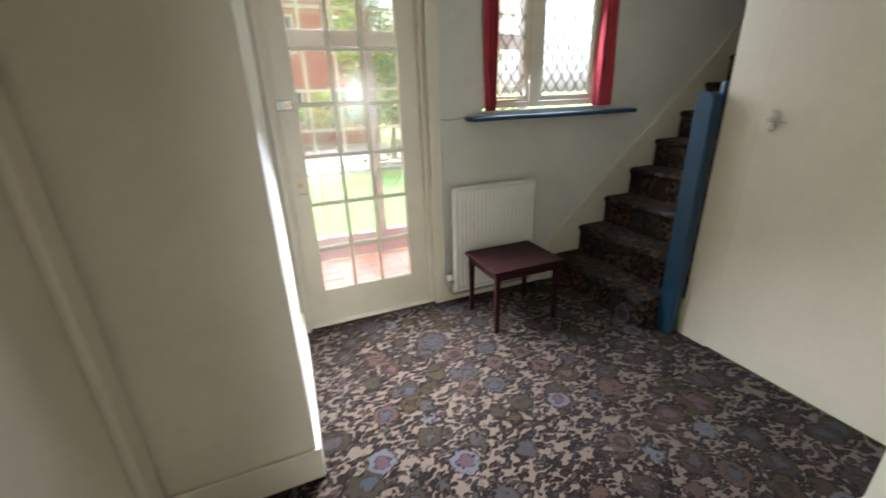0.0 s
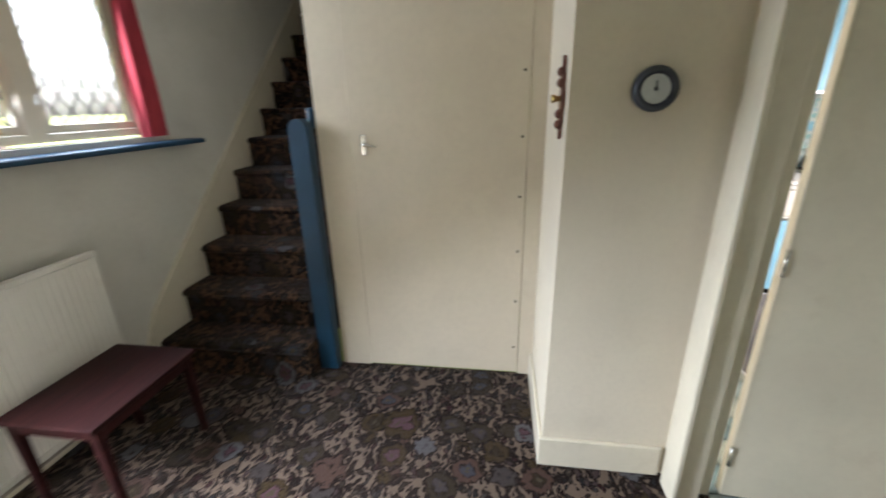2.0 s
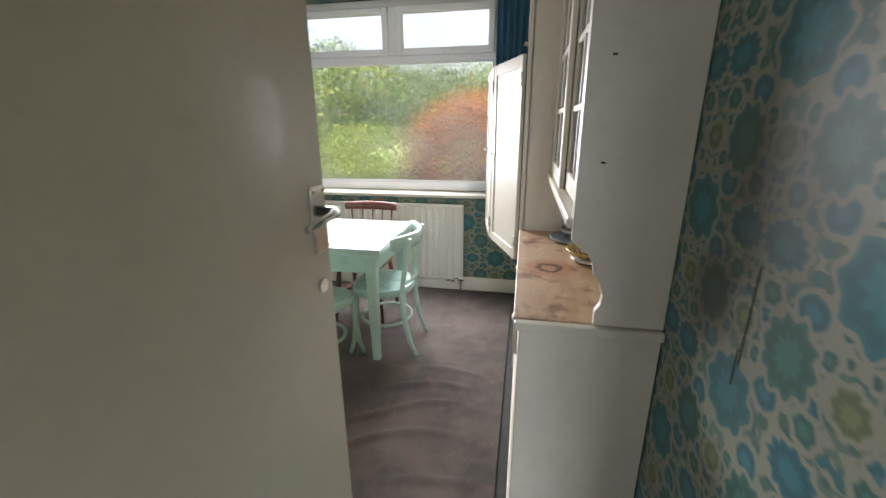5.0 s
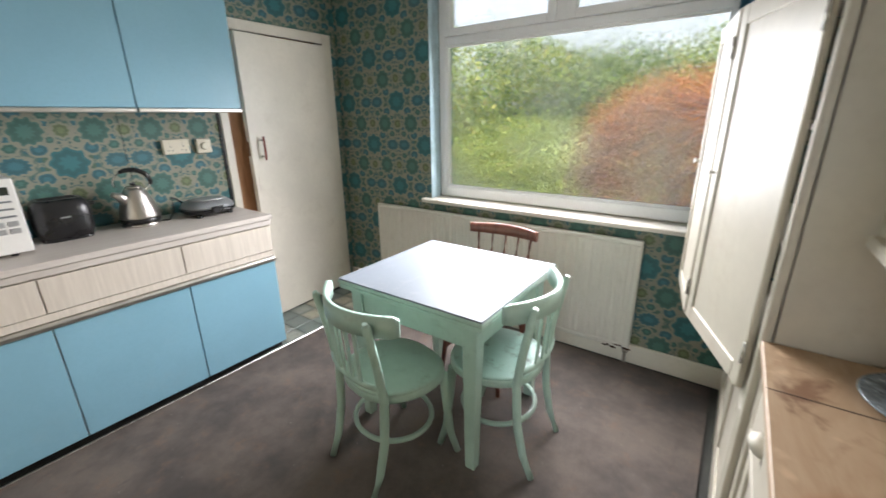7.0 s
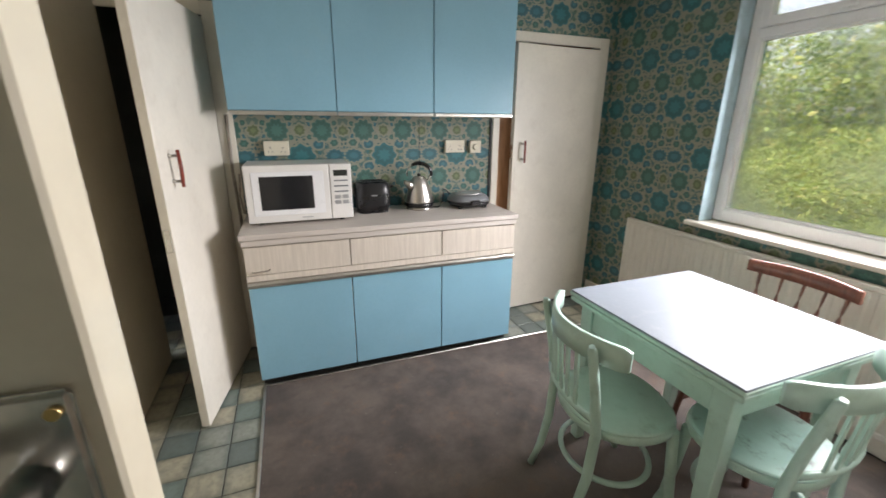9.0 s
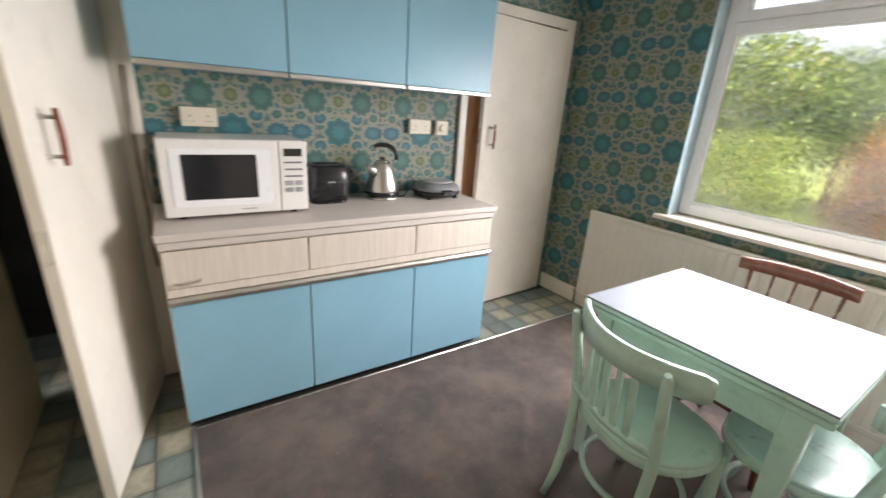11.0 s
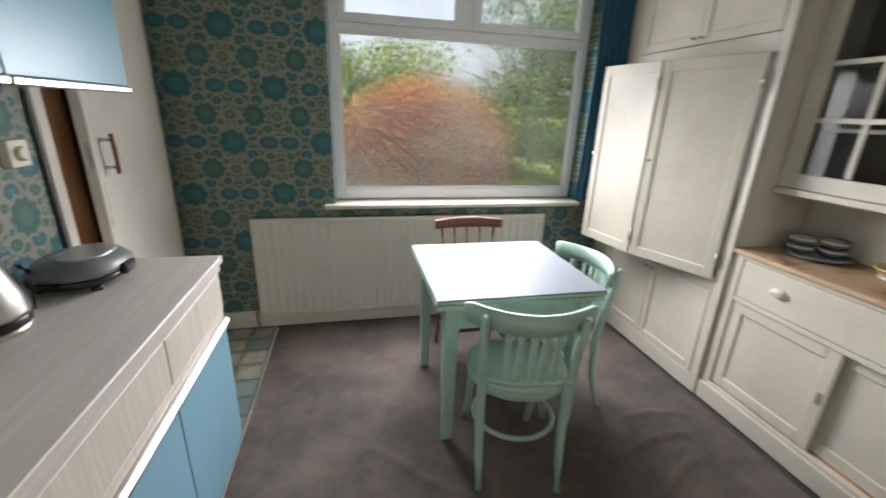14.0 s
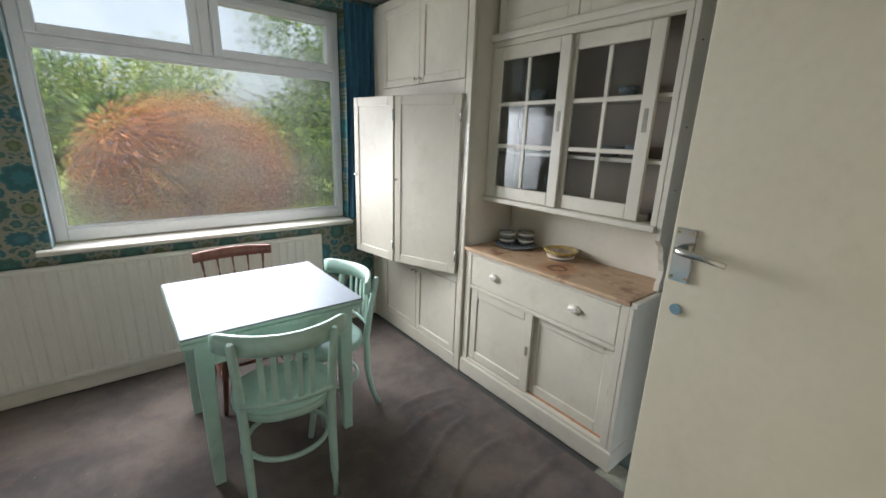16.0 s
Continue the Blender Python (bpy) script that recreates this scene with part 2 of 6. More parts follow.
def wood(name, a, b, axis_scale=(2, 30, 30), rough=0.5, stain=None):
    n = Nodes(name)
    p = n.stretch(n.world_place(), axis_scale)
    g = n.noise(p, 1.2, 7, 0.65, 0.6).outputs["Fac"]
    col = n.mix(n.step(g, 0.3, 0.72), a, b)
    if stain:
        s = n.noise(n.world_place(), 7.0, 5, 0.62, 0.4).outputs["Fac"]
        col = n.mix(n.m("MULTIPLY", n.step(s, 0.53, 0.68), 0.75), col, stain)
        s2 = n.noise(n.world_place(), 17.0, 3, 0.5).outputs["Fac"]
        col = n.mix(n.m("MULTIPLY", n.step(s2, 0.6, 0.75), 0.4), col, tuple(x * 1.5 for x in b))
        far = n.t.nodes.new("ShaderNodeVectorMath")
        far.operation = "DISTANCE"
        n.link(n.world_place(), far.inputs[0])
        far.inputs[1].default_value = (0.985, -1.65, 0.89)
        d = n.m("ADD", far.outputs["Value"], n.m("MULTIPLY", n.m("SUBTRACT", n.noise(n.world_place(), 26.0, 4).outputs["Fac"], 0.5), 0.062))
        col = n.mix(n.m("MULTIPLY", n.step(d, 0.13, 0.07), 0.5), col, (0.40, 0.14, 0.05))
        ring = n.m("MULTIPLY", n.step(d, 0.028, 0.036), n.step(d, 0.060, 0.048))
        col = n.mix(n.m("MULTIPLY", ring, 0.85), col, (0.07, 0.035, 0.025))
    n.bump(g, 0.25, 0.001)
    return n.base(col, rough)


def glass(name, haze=0.0, tint=(1, 1, 1), rough=0.02, ior=1.45, blur=1.0):
    """Clear pane; haze: streaky veil that scatters the light, for condensation and for glare bloom."""
    n = Nodes(name)
    t = n.t
    clear = n.add("BsdfTransparent", Color=(*tint, 1))
    gloss = n.add("BsdfGlossy", Roughness=rough)
    fres = n.add("Fresnel", IOR=ior)
    mx = t.nodes.new("ShaderNodeMixShader")
    n.link(fres.outputs[0], mx.inputs[0])
    n.link(clear.outputs[0], mx.inputs[1])
    n.link(gloss.outputs[0], mx.inputs[2])
    out = mx.outputs[0]
    if haze:
        p = n.world_place()
        cloud = n.step(n.noise(p, 1.7, 3, 0.45).outputs["Fac"], 0.36, 0.66)
        run = n.step(n.noise(n.stretch(p, (34, 1, 1.3)), 1.0, 6, 0.7).outputs["Fac"], 0.3, 0.75)
        fac = n.m("MULTIPLY", n.m("ADD", n.m("MULTIPLY", cloud, n.m("ADD", n.m("MULTIPLY", run, 0.22), 0.62)), 0.28), haze)
        veil = n.add("BsdfTranslucent", Color=(0.97, 0.97, 0.96, 1))
        soft = n.add("BsdfRefraction", Color=(1, 1, 1, 1), Roughness=0.09, IOR=1.18)
        m1 = t.nodes.new("ShaderNodeMixShader")
        n.link(n.m("ADD", n.m("MULTIPLY", cloud, 0.45 * blur), 0.35 * blur), m1.inputs[0])
        n.link(out, m1.inputs[1])
        n.link(soft.outputs[0], m1.inputs[2])
        out = m1.outputs[0]
        m2 = t.nodes.new("ShaderNodeMixShader")
        n.link(fac, m2.inputs[0])
        n.link(out, m2.inputs[1])
        n.link(veil.outputs[0], m2.inputs[2])
        out = m2.outputs[0]
    n.link(out, t.nodes["Material Output"].inputs["Surface"])
    return n.mat


def foliage(name, stops, rough=0.6):
    n = Nodes(name)
    g = n.t.nodes.new("ShaderNodeNewGeometry")
    col = n.ramp(g.outputs["Random Per Island"], stops)
    n.base(col, rough)
    n.bsdf.inputs["Transmission Weight"].default_value = 0.0
    tr = n.t.nodes.new("ShaderNodeBsdfTranslucent")
    n.link(col, tr.inputs["Color"])
    mx = n.t.nodes.new("ShaderNodeMixShader")
    mx.inputs[0].default_value = 0.35
    n.link(n.bsdf.outputs[0], mx.inputs[1])
    n.link(tr.outputs[0], mx.inputs[2])
    n.link(mx.outputs[0], n.t.nodes["Material Output"].inputs["Surface"])
    return n.mat


def pieces(name, stops, rough=0.5, fine=40.0, border=None):
    """A material for tiles or bricks, each with a tone of its own."""
    n = Nodes(name)
    info = n.t.nodes.new("ShaderNodeObjectInfo")
    col = n.ramp(info.outputs["Random"], stops, "CONSTANT")
    p = n.world_place()
    g = n.noise(p, fine, 5, 0.6).outputs["Fac"]
    broad = n.noise(p, 9.0, 4).outputs["Fac"]
    col = n.mix(n.m("MULTIPLY", n.step(g, 0.4, 0.7), 0.35), col, (0.10, 0.11, 0.09))
    col = n.mix(n.m("MULTIPLY", n.step(broad, 0.45, 0.7), 0.4), col, (0.16, 0.18, 0.16))
    if border:
        sep = n.t.nodes.new("ShaderNodeSeparateXYZ")
        n.link(n.coords(), sep.inputs[0])
        rim = n.m("MAXIMUM", n.m("ABSOLUTE", sep.outputs["X"]), n.m("ABSOLUTE", sep.outputs["Y"]))
        rim = n.m("ADD", rim, n.m("MULTIPLY", n.m("SUBTRACT", n.noise(p, 14.0, 3).outputs["Fac"], 0.5), 0.05))
        col = n.mix(n.m("MULTIPLY", n.step(rim, 0.035, 0.08), 0.55), col, border)
    n.bump(g, 0.2, 0.001)
    return n.base(col, rough)


M_WALL = surface("cream_wall_paint", (0.62, 0.56, 0.435), 0.6, 0.07, 1.6, 45, 0.2, dirt=(0.40, 0.34, 0.25), dirt_amount=0.14)
M_NWALL = surface("off_white_wall_paint", (0.62, 0.60, 0.53), 0.65, 0.08, 1.5, 40, 0.25, dirt=(0.38, 0.34, 0.27), dirt_amount=0.2)
M_GLOSS = surface("cream_gloss_paint", (0.64, 0.585, 0.45), 0.32, 0.06, 2.2, 35, 0.12, dirt=(0.36, 0.28, 0.18), dirt_amount=0.15, coat=0.2)
M_PANEL = surface("cream_panel_paint", (0.60, 0.53, 0.405), 0.42, 0.06, 1.6, 30, 0.1, dirt=(0.42, 0.35, 0.25), dirt_amount=0.16)
M_WHITE = surface("white_gloss_paint", (0.76, 0.72, 0.63), 0.35, 0.06, 3, 40, 0.1, dirt=(0.42, 0.36, 0.26), dirt_amount=0.18)
M_UPVC = surface("white_plastic_frame", (0.80, 0.81, 0.82), 0.3, 0.03, 3, 80, 0.03, dirt=(0.5, 0.48, 0.42), dirt_amount=0.12)
M_CEIL = surface("white_ceiling_paint", (0.62, 0.60, 0.55), 0.8, 0.05, 1.2, 60, 0.2)
M_DRESS = surface("cream_dresser_paint", (0.62, 0.575, 0.475), 0.42, 0.07, 3, 30, 0.14, dirt=(0.40, 0.31, 0.2), dirt_amount=0.2)
M_RAD = surface("white_radiator_enamel", (0.72, 0.70, 0.63), 0.35, 0.05, 2.2, 50, 0.08, dirt=(0.42, 0.36, 0.27), dirt_amount=0.2)
M_BLUE = surface("blue_laminate", (0.23, 0.43, 0.54), 0.32, 0.05, 2.0, 70, 0.05, dirt=(0.3, 0.42, 0.45), dirt_amount=0.15)
M_NAVY = surface("blue_gloss_paint", (0.007, 0.043, 0.085), 0.45, 0.2, 5, 40, 0.12, coat=0.05)
M_MINT = surface("mint_green_paint", (0.41, 0.565, 0.485), 0.35, 0.09, 5, 45, 0.15, dirt=(0.16, 0.2, 0.15), dirt_amount=0.3, coat=0.15)
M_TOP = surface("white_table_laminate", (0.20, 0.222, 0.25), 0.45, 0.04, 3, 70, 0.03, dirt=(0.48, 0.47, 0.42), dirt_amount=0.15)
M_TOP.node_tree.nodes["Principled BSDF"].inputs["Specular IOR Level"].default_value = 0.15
M_RED = surface("red_curtain_cloth", (0.42, 0.045, 0.06), 0.85, 0.2, 6, 250, 0.4)
M_CURT = surface("blue_curtain_cloth", (0.035, 0.12, 0.19), 0.85, 0.2, 6, 250, 0.4)
M_STEEL = surface("brushed_steel", (0.60, 0.57, 0.53), 0.3, 0.08, 6, 200, 0.05, metal=1.0)
M_CHROME = surface("worn_chrome", (0.62, 0.61, 0.58), 0.22, 0.15, 20, 120, 0.08, metal=1.0)
M_ALU = surface("aluminium_trim", (0.72, 0.70, 0.66), 0.35, 0.1, 12, 90, 0.08, metal=1.0)
M_BRASS = surface("worn_brass", (0.55, 0.40, 0.17), 0.35, 0.2, 25, 120, 0.1, metal=1.0)
M_BLACK = surface("black_plastic", (0.012, 0.012, 0.013), 0.28, 0.2, 8, 90, 0.08)
M_PLINTH = surface("black_plinth_paint", (0.015, 0.014, 0.013), 0.7, 0.2, 8, 60, 0.2)
M_PLASTIC = surface("white_appliance_plastic", (0.74, 0.73, 0.70), 0.35, 0.04, 5, 80, 0.04)
M_SOCKET = surface("ivory_plastic", (0.72, 0.67, 0.54), 0.35, 0.04, 8, 80, 0.03)
M_GREY = surface("grey_appliance_plastic", (0.17, 0.18, 0.19), 0.35, 0.1, 8, 90, 0.06)
M_SILVER = surface("silver_plastic", (0.42, 0.43, 0.44), 0.3, 0.08, 8, 90, 0.05, metal=0.5)
M_PIPE = surface("painted_pipe", (0.32, 0.28, 0.23), 0.5, 0.3, 20, 80, 0.2)
# near-black base: the unlit store's darkness is put into the colour
M_UNLIT = surface("unlit_store_colour", (0.05, 0.055, 0.05), 0.8, 0.3, 3, 50, 0.2)
M_GROUT = surface("dark_grout", (0.055, 0.055, 0.048), 0.8, 0.3, 5, 60, 0.3)
M_HOLE = surface("dark_screw_hole", (0.02, 0.015, 0.012), 0.7, 0.1)
M_CHINA = surface("blue_patterned_china", (0.26, 0.30, 0.33), 0.25, 0.45, 60, 140, 0.05, dirt=(0.04, 0.06, 0.12), dirt_amount=0.8)
M_YELLOW = surface("mustard_glazed_china", (0.52, 0.38, 0.13), 0.25, 0.25, 30, 140, 0.05)
M_CREAMCH = surface("cream_china", (0.70, 0.65, 0.55), 0.25, 0.05, 10, 100, 0.05)
M_CORK = surface("brown_glazed_inside", (0.20, 0.10, 0.03), 0.4, 0.6, 60, 160, 0.2)
M_CHAIRW = wood("dark_chair_wood", (0.085, 0.026, 0.017), (0.18, 0.065, 0.04), (25, 25, 3), 0.35)
M_STOOL = wood("dark_red_stool_wood", (0.016, 0.005, 0.005), (0.032, 0.009, 0.008), (3, 25, 25), 0.5)
M_STOOL.node_tree.nodes["Principled BSDF"].inputs["Specular IOR Level"].default_value = 0.1
M_PINE = wood("worn_pine_top", (0.40, 0.26, 0.15), (0.54, 0.39, 0.25), (10, 2.5, 10), 0.5, stain=(0.16, 0.065, 0.03))
M_SHELFW = wood("brown_pantry_wood", (0.36, 0.17, 0.08), (0.58, 0.32, 0.17), (20, 20, 3), 0.5)
M_LAMH = wood("grey_grained_laminate", (0.52, 0.47, 0.425), (0.60, 0.555, 0.51), (40, 2.5, 60), 0.42)
M_LAMV = wood("grey_grained_drawer_laminate", (0.55, 0.495, 0.425), (0.66, 0.60, 0.52), (60, 60, 3.0), 0.42)
M_HANDLE = wood("red_wooden_grip", (0.16, 0.03, 0.015), (0.26, 0.05, 0.025), (20, 20, 3), 0.3)
M_PAPER_X = wallpaper("floral_wallpaper_x", "X")
M_PAPER_Y = wallpaper("floral_wallpaper_y", "Y")
M_FLORAL = floral_carpet("floral_hall_carpet", (0.106, 0.076, 0.054), 0.14, (0.006, 0.0022, 0.0012))
M_STAIR = floral_carpet("floral_stair_carpet", (0.085, 0.046, 0.025), 0.12, (0.007, 0.005, 0.004))
M_CARPET = plain_carpet("grey_brown_carpet")
M_GLASS = glass("clear_glass")
# old panes; the pale veil imitates glare bloom from the bright outdoors
M_BLOOMGLASS = glass("old_glass_with_bloom", 0.13, rough=0.1, ior=1.3, blur=0.2)
M_WET = glass("misted_glass", 0.21, rough=0.3, ior=1.3, blur=0.75)
M_CABGLASS = glass("cabinet_glass", 0.0, (0.88, 0.90, 0.90), 0.03, 1.3)
M_MICRO = surface("dark_oven_glass", (0.02, 0.02, 0.022), 0.08, 0.2, 5, 60, 0.0)
M_LCD = surface("dark_display", (0.03, 0.035, 0.03), 0.2, 0.2)
M_DIAL = surface("pale_dial_face", (0.50, 0.53, 0.50), 0.4, 0.08, 20)
M_RIM = surface("dark_slate_rim", (0.028, 0.034, 0.045), 0.35, 0.2, 20)
M_LEAD = surface("lead_came", (0.07, 0.07, 0.075), 0.5, 0.2, 30, metal=0.6)
M_MAUVE = surface("mauve_porch_paint", (0.36, 0.27, 0.33), 0.5, 0.12, 4)
M_REDTILE = pieces("red_quarry_tile", [(0.0, (0.42, 0.09, 0.06)), (0.5, (0.48, 0.11, 0.07)), (0.8, (0.38, 0.08, 0.06))])
M_BRICK = surface("red_brick_wall", (0.36, 0.10, 0.06), 0.85, 0.25, 4, 30, 0.3)
M_ROOF = surface("dark_roof_tiles", (0.13, 0.10, 0.09), 0.8, 0.25, 4, 20, 0.4)
M_GRASS = surface("rough_grass", (0.20, 0.25, 0.055), 0.9, 0.45, 0.9, 14, 0.8, dirt=(0.33, 0.31, 0.07), dirt_amount=0.6, dist=0.03)
M_BARK = surface("bark", (0.09, 0.065, 0.045), 0.9, 0.3, 10, 40, 0.6)
M_LEAF = foliage("green_leaves", [(0.0, (0.02, 0.05, 0.012)), (0.5, (0.08, 0.15, 0.03)), (1.0, (0.26, 0.33, 0.07))])
M_LIME = foliage("yellow_green_leaves", [(0.0, (0.05, 0.09, 0.02)), (0.5, (0.19, 0.26, 0.05)), (0.85, (0.32, 0.36, 0.07)), (1.0, (0.42, 0.33, 0.10))])
# purple leaf tones with lower-crown shade and window haze mixed into the colour
M_PURPLE = foliage("shaded_purple_maple_leaves", [(0.0, (0.05, 0.03, 0.038)), (0.5, (0.14, 0.085, 0.095)), (1.0, (0.25, 0.16, 0.15))])
M_MAPLE = foliage("copper_maple_leaves", [(0.0, (0.09, 0.035, 0.03)), (0.4, (0.30, 0.105, 0.05)), (0.75, (0.52, 0.20, 0.065)), (1.0, (0.60, 0.28, 0.09))])
M_FTILE = pieces("mottled_vinyl_tile", [(0.0, (0.36, 0.34, 0.255)), (0.3, (0.175, 0.225, 0.205)), (0.55, (0.27, 0.295, 0.26)), (0.75, (0.14, 0.175, 0.165)), (0.9, (0.39, 0.365, 0.275))], 0.35, 40.0, (0.075, 0.10, 0.095))

# ---- shape helpers ----
ORIGIN = {}


def box(bm, x0, x1, y0, y1, z0, z1, bevel=0.0, seg=1):
    r = bmesh.ops.create_cube(bm, size=1.0)
    vs = r["verts"]
    bmesh.ops.scale(bm, verts=vs, vec=(x1 - x0, y1 - y0, z1 - z0))
    bmesh.ops.translate(bm, verts=vs, vec=((x0 + x1) / 2, (y0 + y1) / 2, (z0 + z1) / 2))
    if bevel:
        es = list({e for v in vs for e in v.link_edges})
        bmesh.ops.bevel(bm, geom=es, offset=bevel, segments=seg, affect="EDGES", profile=0.5)
    return bm


def boxed(*a, **k):
    return box(bmesh.new(), *a, **k)


def tube(bm, pts, r, seg=10, closed=False):
    """A round bar through the points; r: one radius or one for each point."""
    pts = [Vector(p) for p in pts]
    n = len(pts)
    rings = []
    up = Vector((0, 0, 1))
    for i, p in enumerate(pts):
        if closed:
            d = pts[(i + 1) % n] - pts[i - 1]
        else:
            d = pts[min(i + 1, n - 1)] - pts[max(i - 1, 0)]
        d.normalize()
        side = d.cross(up if abs(d.z) < 0.95 else Vector((1, 0, 0))).normalized()
        top = side.cross(d)
        rr = r[i] if isinstance(r, (list, tuple)) else r
        rings.append([bm.verts.new(p + rr * (math.cos(2 * math.pi * k / seg) * side + math.sin(2 * math.pi * k / seg) * top)) for k in range(seg)])
    for i in range(n if closed else n - 1):
        a, b = rings[i], rings[(i + 1) % n]
        for k in range(seg):
            f = bm.faces.new((a[k], a[(k + 1) % seg], b[(k + 1) % seg], b[k]))
            f.smooth = True
    if not closed:
        bm.faces.new(rings[0][::-1])
        bm.faces.new(rings[-1])
    return bm


def lathe(bm, profile, seg=24, at=(0, 0, 0)):
    """A turned shape about z from (radius, height) pairs."""
    rings = []
    for r, z in profile:
        rings.append([bm.verts.new((at[0] + r * math.cos(2 * math.pi * k / seg), at[1] + r * math.sin(2 * math.pi * k / seg), at[2] + z)) for k in range(seg)])
    for a, b in zip(rings, rings[1:]):
        for k in range(seg):
            bm.faces.new((a[k], a[(k + 1) % seg], b[(k + 1) % seg], b[k])).smooth = True
    bm.faces.new(rings[0][::-1])
    bm.faces.new(rings[-1])
    return bm


def turned(profile, seg=24, at=(0, 0, 0)):
    return lathe(bmesh.new(), profile, seg, at)


def prism(bm, outline, z0, z1, axis="z"):
    """An outline of (a, b) pairs pushed along an axis."""
    def place(a, b, c):
        return {"z": (a, b, c), "x": (c, a, b), "y": (a, c, b)}[axis]
    lo = [bm.verts.new(place(a, b, z0)) for a, b in outline]
    hi = [bm.verts.new(place(a, b, z1)) for a, b in outline]
    n = len(outline)
    for i in range(n):
        bm.faces.new((lo[i], lo[(i + 1) % n], hi[(i + 1) % n], hi[i]))
    bm.faces.new(lo[::-1])
    bm.faces.new(hi)
    bmesh.ops.recalc_face_normals(bm, faces=bm.faces)
    return bm


def thing(name, at, label="", category="", group="", turn=0.0):
    ob = new(name)
    ob.empty_display_size = 0.1
    ob.matrix_basis = pose(*at, 0, 0, turn)
    ORIGIN[ob] = Vector(at) if turn == 0 else Vector((0, 0, 0))
    return tagged(ob, label, category, group)


def part(name, bm, material, parent=None, label=""):
    """One mesh object. Under a turned thing the shape is given in the thing's own frame, else in the world's."""
    o = ORIGIN.get(parent, Vector((0, 0, 0)))
    if o.length:
        bmesh.ops.translate(bm, verts=bm.verts, vec=-o)
    bmesh.ops.recalc_face_normals(bm, faces=bm.faces)
    me = bpy.data.meshes.new(name)
    bm.to_mesh(me)
    bm.free()
    me.materials.append(material)
    ob = new(name, me)
    if parent:
        ob.parent = parent
        ORIGIN[ob] = o
    return tagged(ob, label)


def struct(name, bm, material, label="", category="", parent=None):
    return tagged(part(name, bm, material, parent), label, category, "", "" if parent else "structure")


def settle(name, at=(0, 0, 0), label="", category=""):
    """An empty for a piece of the setting that has parts."""
    ob = thing(name, at, label, category)
    return tagged(ob, kind="structure")


# ---- structure: walls, floors, ceilings ----
CEIL, EAST, SOUTH, WEST, NORTH, HN = 2.5, 4.07, -3.44, 0.69, -0.17, 2.68

b = bmesh.new()
box(b, -0.6, 1.69, -0.17, 2.80, -0.12, 0.0)
box(b, 1.69, 2.32, 0.49, 2.80, -0.12, 0.0)
struct("floor_hall", b, M_FLORAL, "floral patterned hall carpet in cream, brown and rose", "carpet")
b = bmesh.new()
box(b, 0.6, 5.3, -3.6, -0.10, -0.14, -0.008)
box(b, 4.07, 5.3, -0.10, 0.9, -0.14, -0.008)
floor_kitchen = struct("floor_kitchen", b, M_GROUT, "mottled vinyl tile floor of the kitchen", "floor")

# kitchen walls, papered
b = bmesh.new()
box(b, 0.45, 1.33, -3.74, SOUTH, 0, CEIL)
box(b, 3.12, EAST + 0.1, -3.74, SOUTH, 0, CEIL)
box(b, 1.33, 3.12, -3.74, SOUTH, 0, 0.84)
box(b, 1.33, 3.12, -3.74, SOUTH, 2.42, CEIL)
struct("wall_south", b, M_PAPER_X, "teal floral papered wall with a wide window", "wall")
struct("wall_west", boxed(WEST - 0.12, WEST, SOUTH, -0.17, 0, CEIL), M_PAPER_Y, "teal floral papered wall with brown damp stains", "wall")
b = bmesh.new()
box(b, EAST, EAST + 0.1, -2.44, -0.645, 0, CEIL)
box(b, EAST, EAST + 0.1, -3.44, -3.30, 0, CEIL)
box(b, EAST, EAST + 0.1, -3.30, -2.44, 2.06, CEIL)
box(b, EAST, EAST + 0.1, -0.645, 0.22, 2.06, CEIL)
box(b, EAST, EAST + 0.1, 0.22, 0.9, 0, CEIL)
struct("wall_east", b, M_PAPER_Y, "teal floral papered wall with two doorways", "wall")
b = bmesh.new()
box(b, 1.62, EAST, NORTH + 0.02, -0.02, 0, CEIL)
box(b, WEST - 0.12, 0.78, NORTH + 0.02, -0.02, 0, CEIL)
box(b, 0.78, 1.62, NORTH + 0.02, -0.02, 2.06, CEIL)
struct("wall_north", b, M_WALL, "cream wall between hall and kitchen", "wall")

# hall walls
b = bmesh.new()
box(b, 0.085, 0.10, HN, HN + 0.12, 0, CEIL)
box(b, 1.06, 1.44, HN, HN + 0.12, 0, 4.2)
box(b, 2.48, 6.0, HN, HN + 0.12, 0, 4.2)
box(b, 1.44, 2.48, HN, HN + 0.12, 0, 1.36)
box(b, 1.44, 2.48, HN, HN + 0.12, 2.2, 4.2)
box(b, 0.10, 1.06, HN, HN + 0.12, 2.09, 4.2)
struct("wall_front", b, M_NWALL, "off-white plaster wall with door and window", "wall")
struct("wall_nib", prism(bmesh.new(), [(-0.6, 1.50), (0.052, 1.50), (0.085, 2.50), (0.085, HN + 0.12), (-0.6, HN + 0.12)], 0, CEIL), M_WALL, "cream wall block beside the front door", "wall")
struct("wall_hall_west", boxed(-0.62, -0.50, -0.17, 1.50, 0, CEIL), M_WALL, "plain cream wall", "wall")
struct("wall_hall_south", boxed(-0.62, WEST - 0.12, -0.15, -0.02, 0, CEIL), M_WALL, "plain cream wall", "wall")
b = bmesh.new()
box(b, 1.69, 1.80, -0.02, 0.38, 0, CEIL)
box(b, 1.69, 2.31, 0.38, 0.48, 0, CEIL)
struct("wall_clock", b, M_WALL, "cream projecting wall that carries the round clock", "wall")
b = bmesh.new()
box(b, 2.31, 2.37, 0.48, 0.56, 0, CEIL)
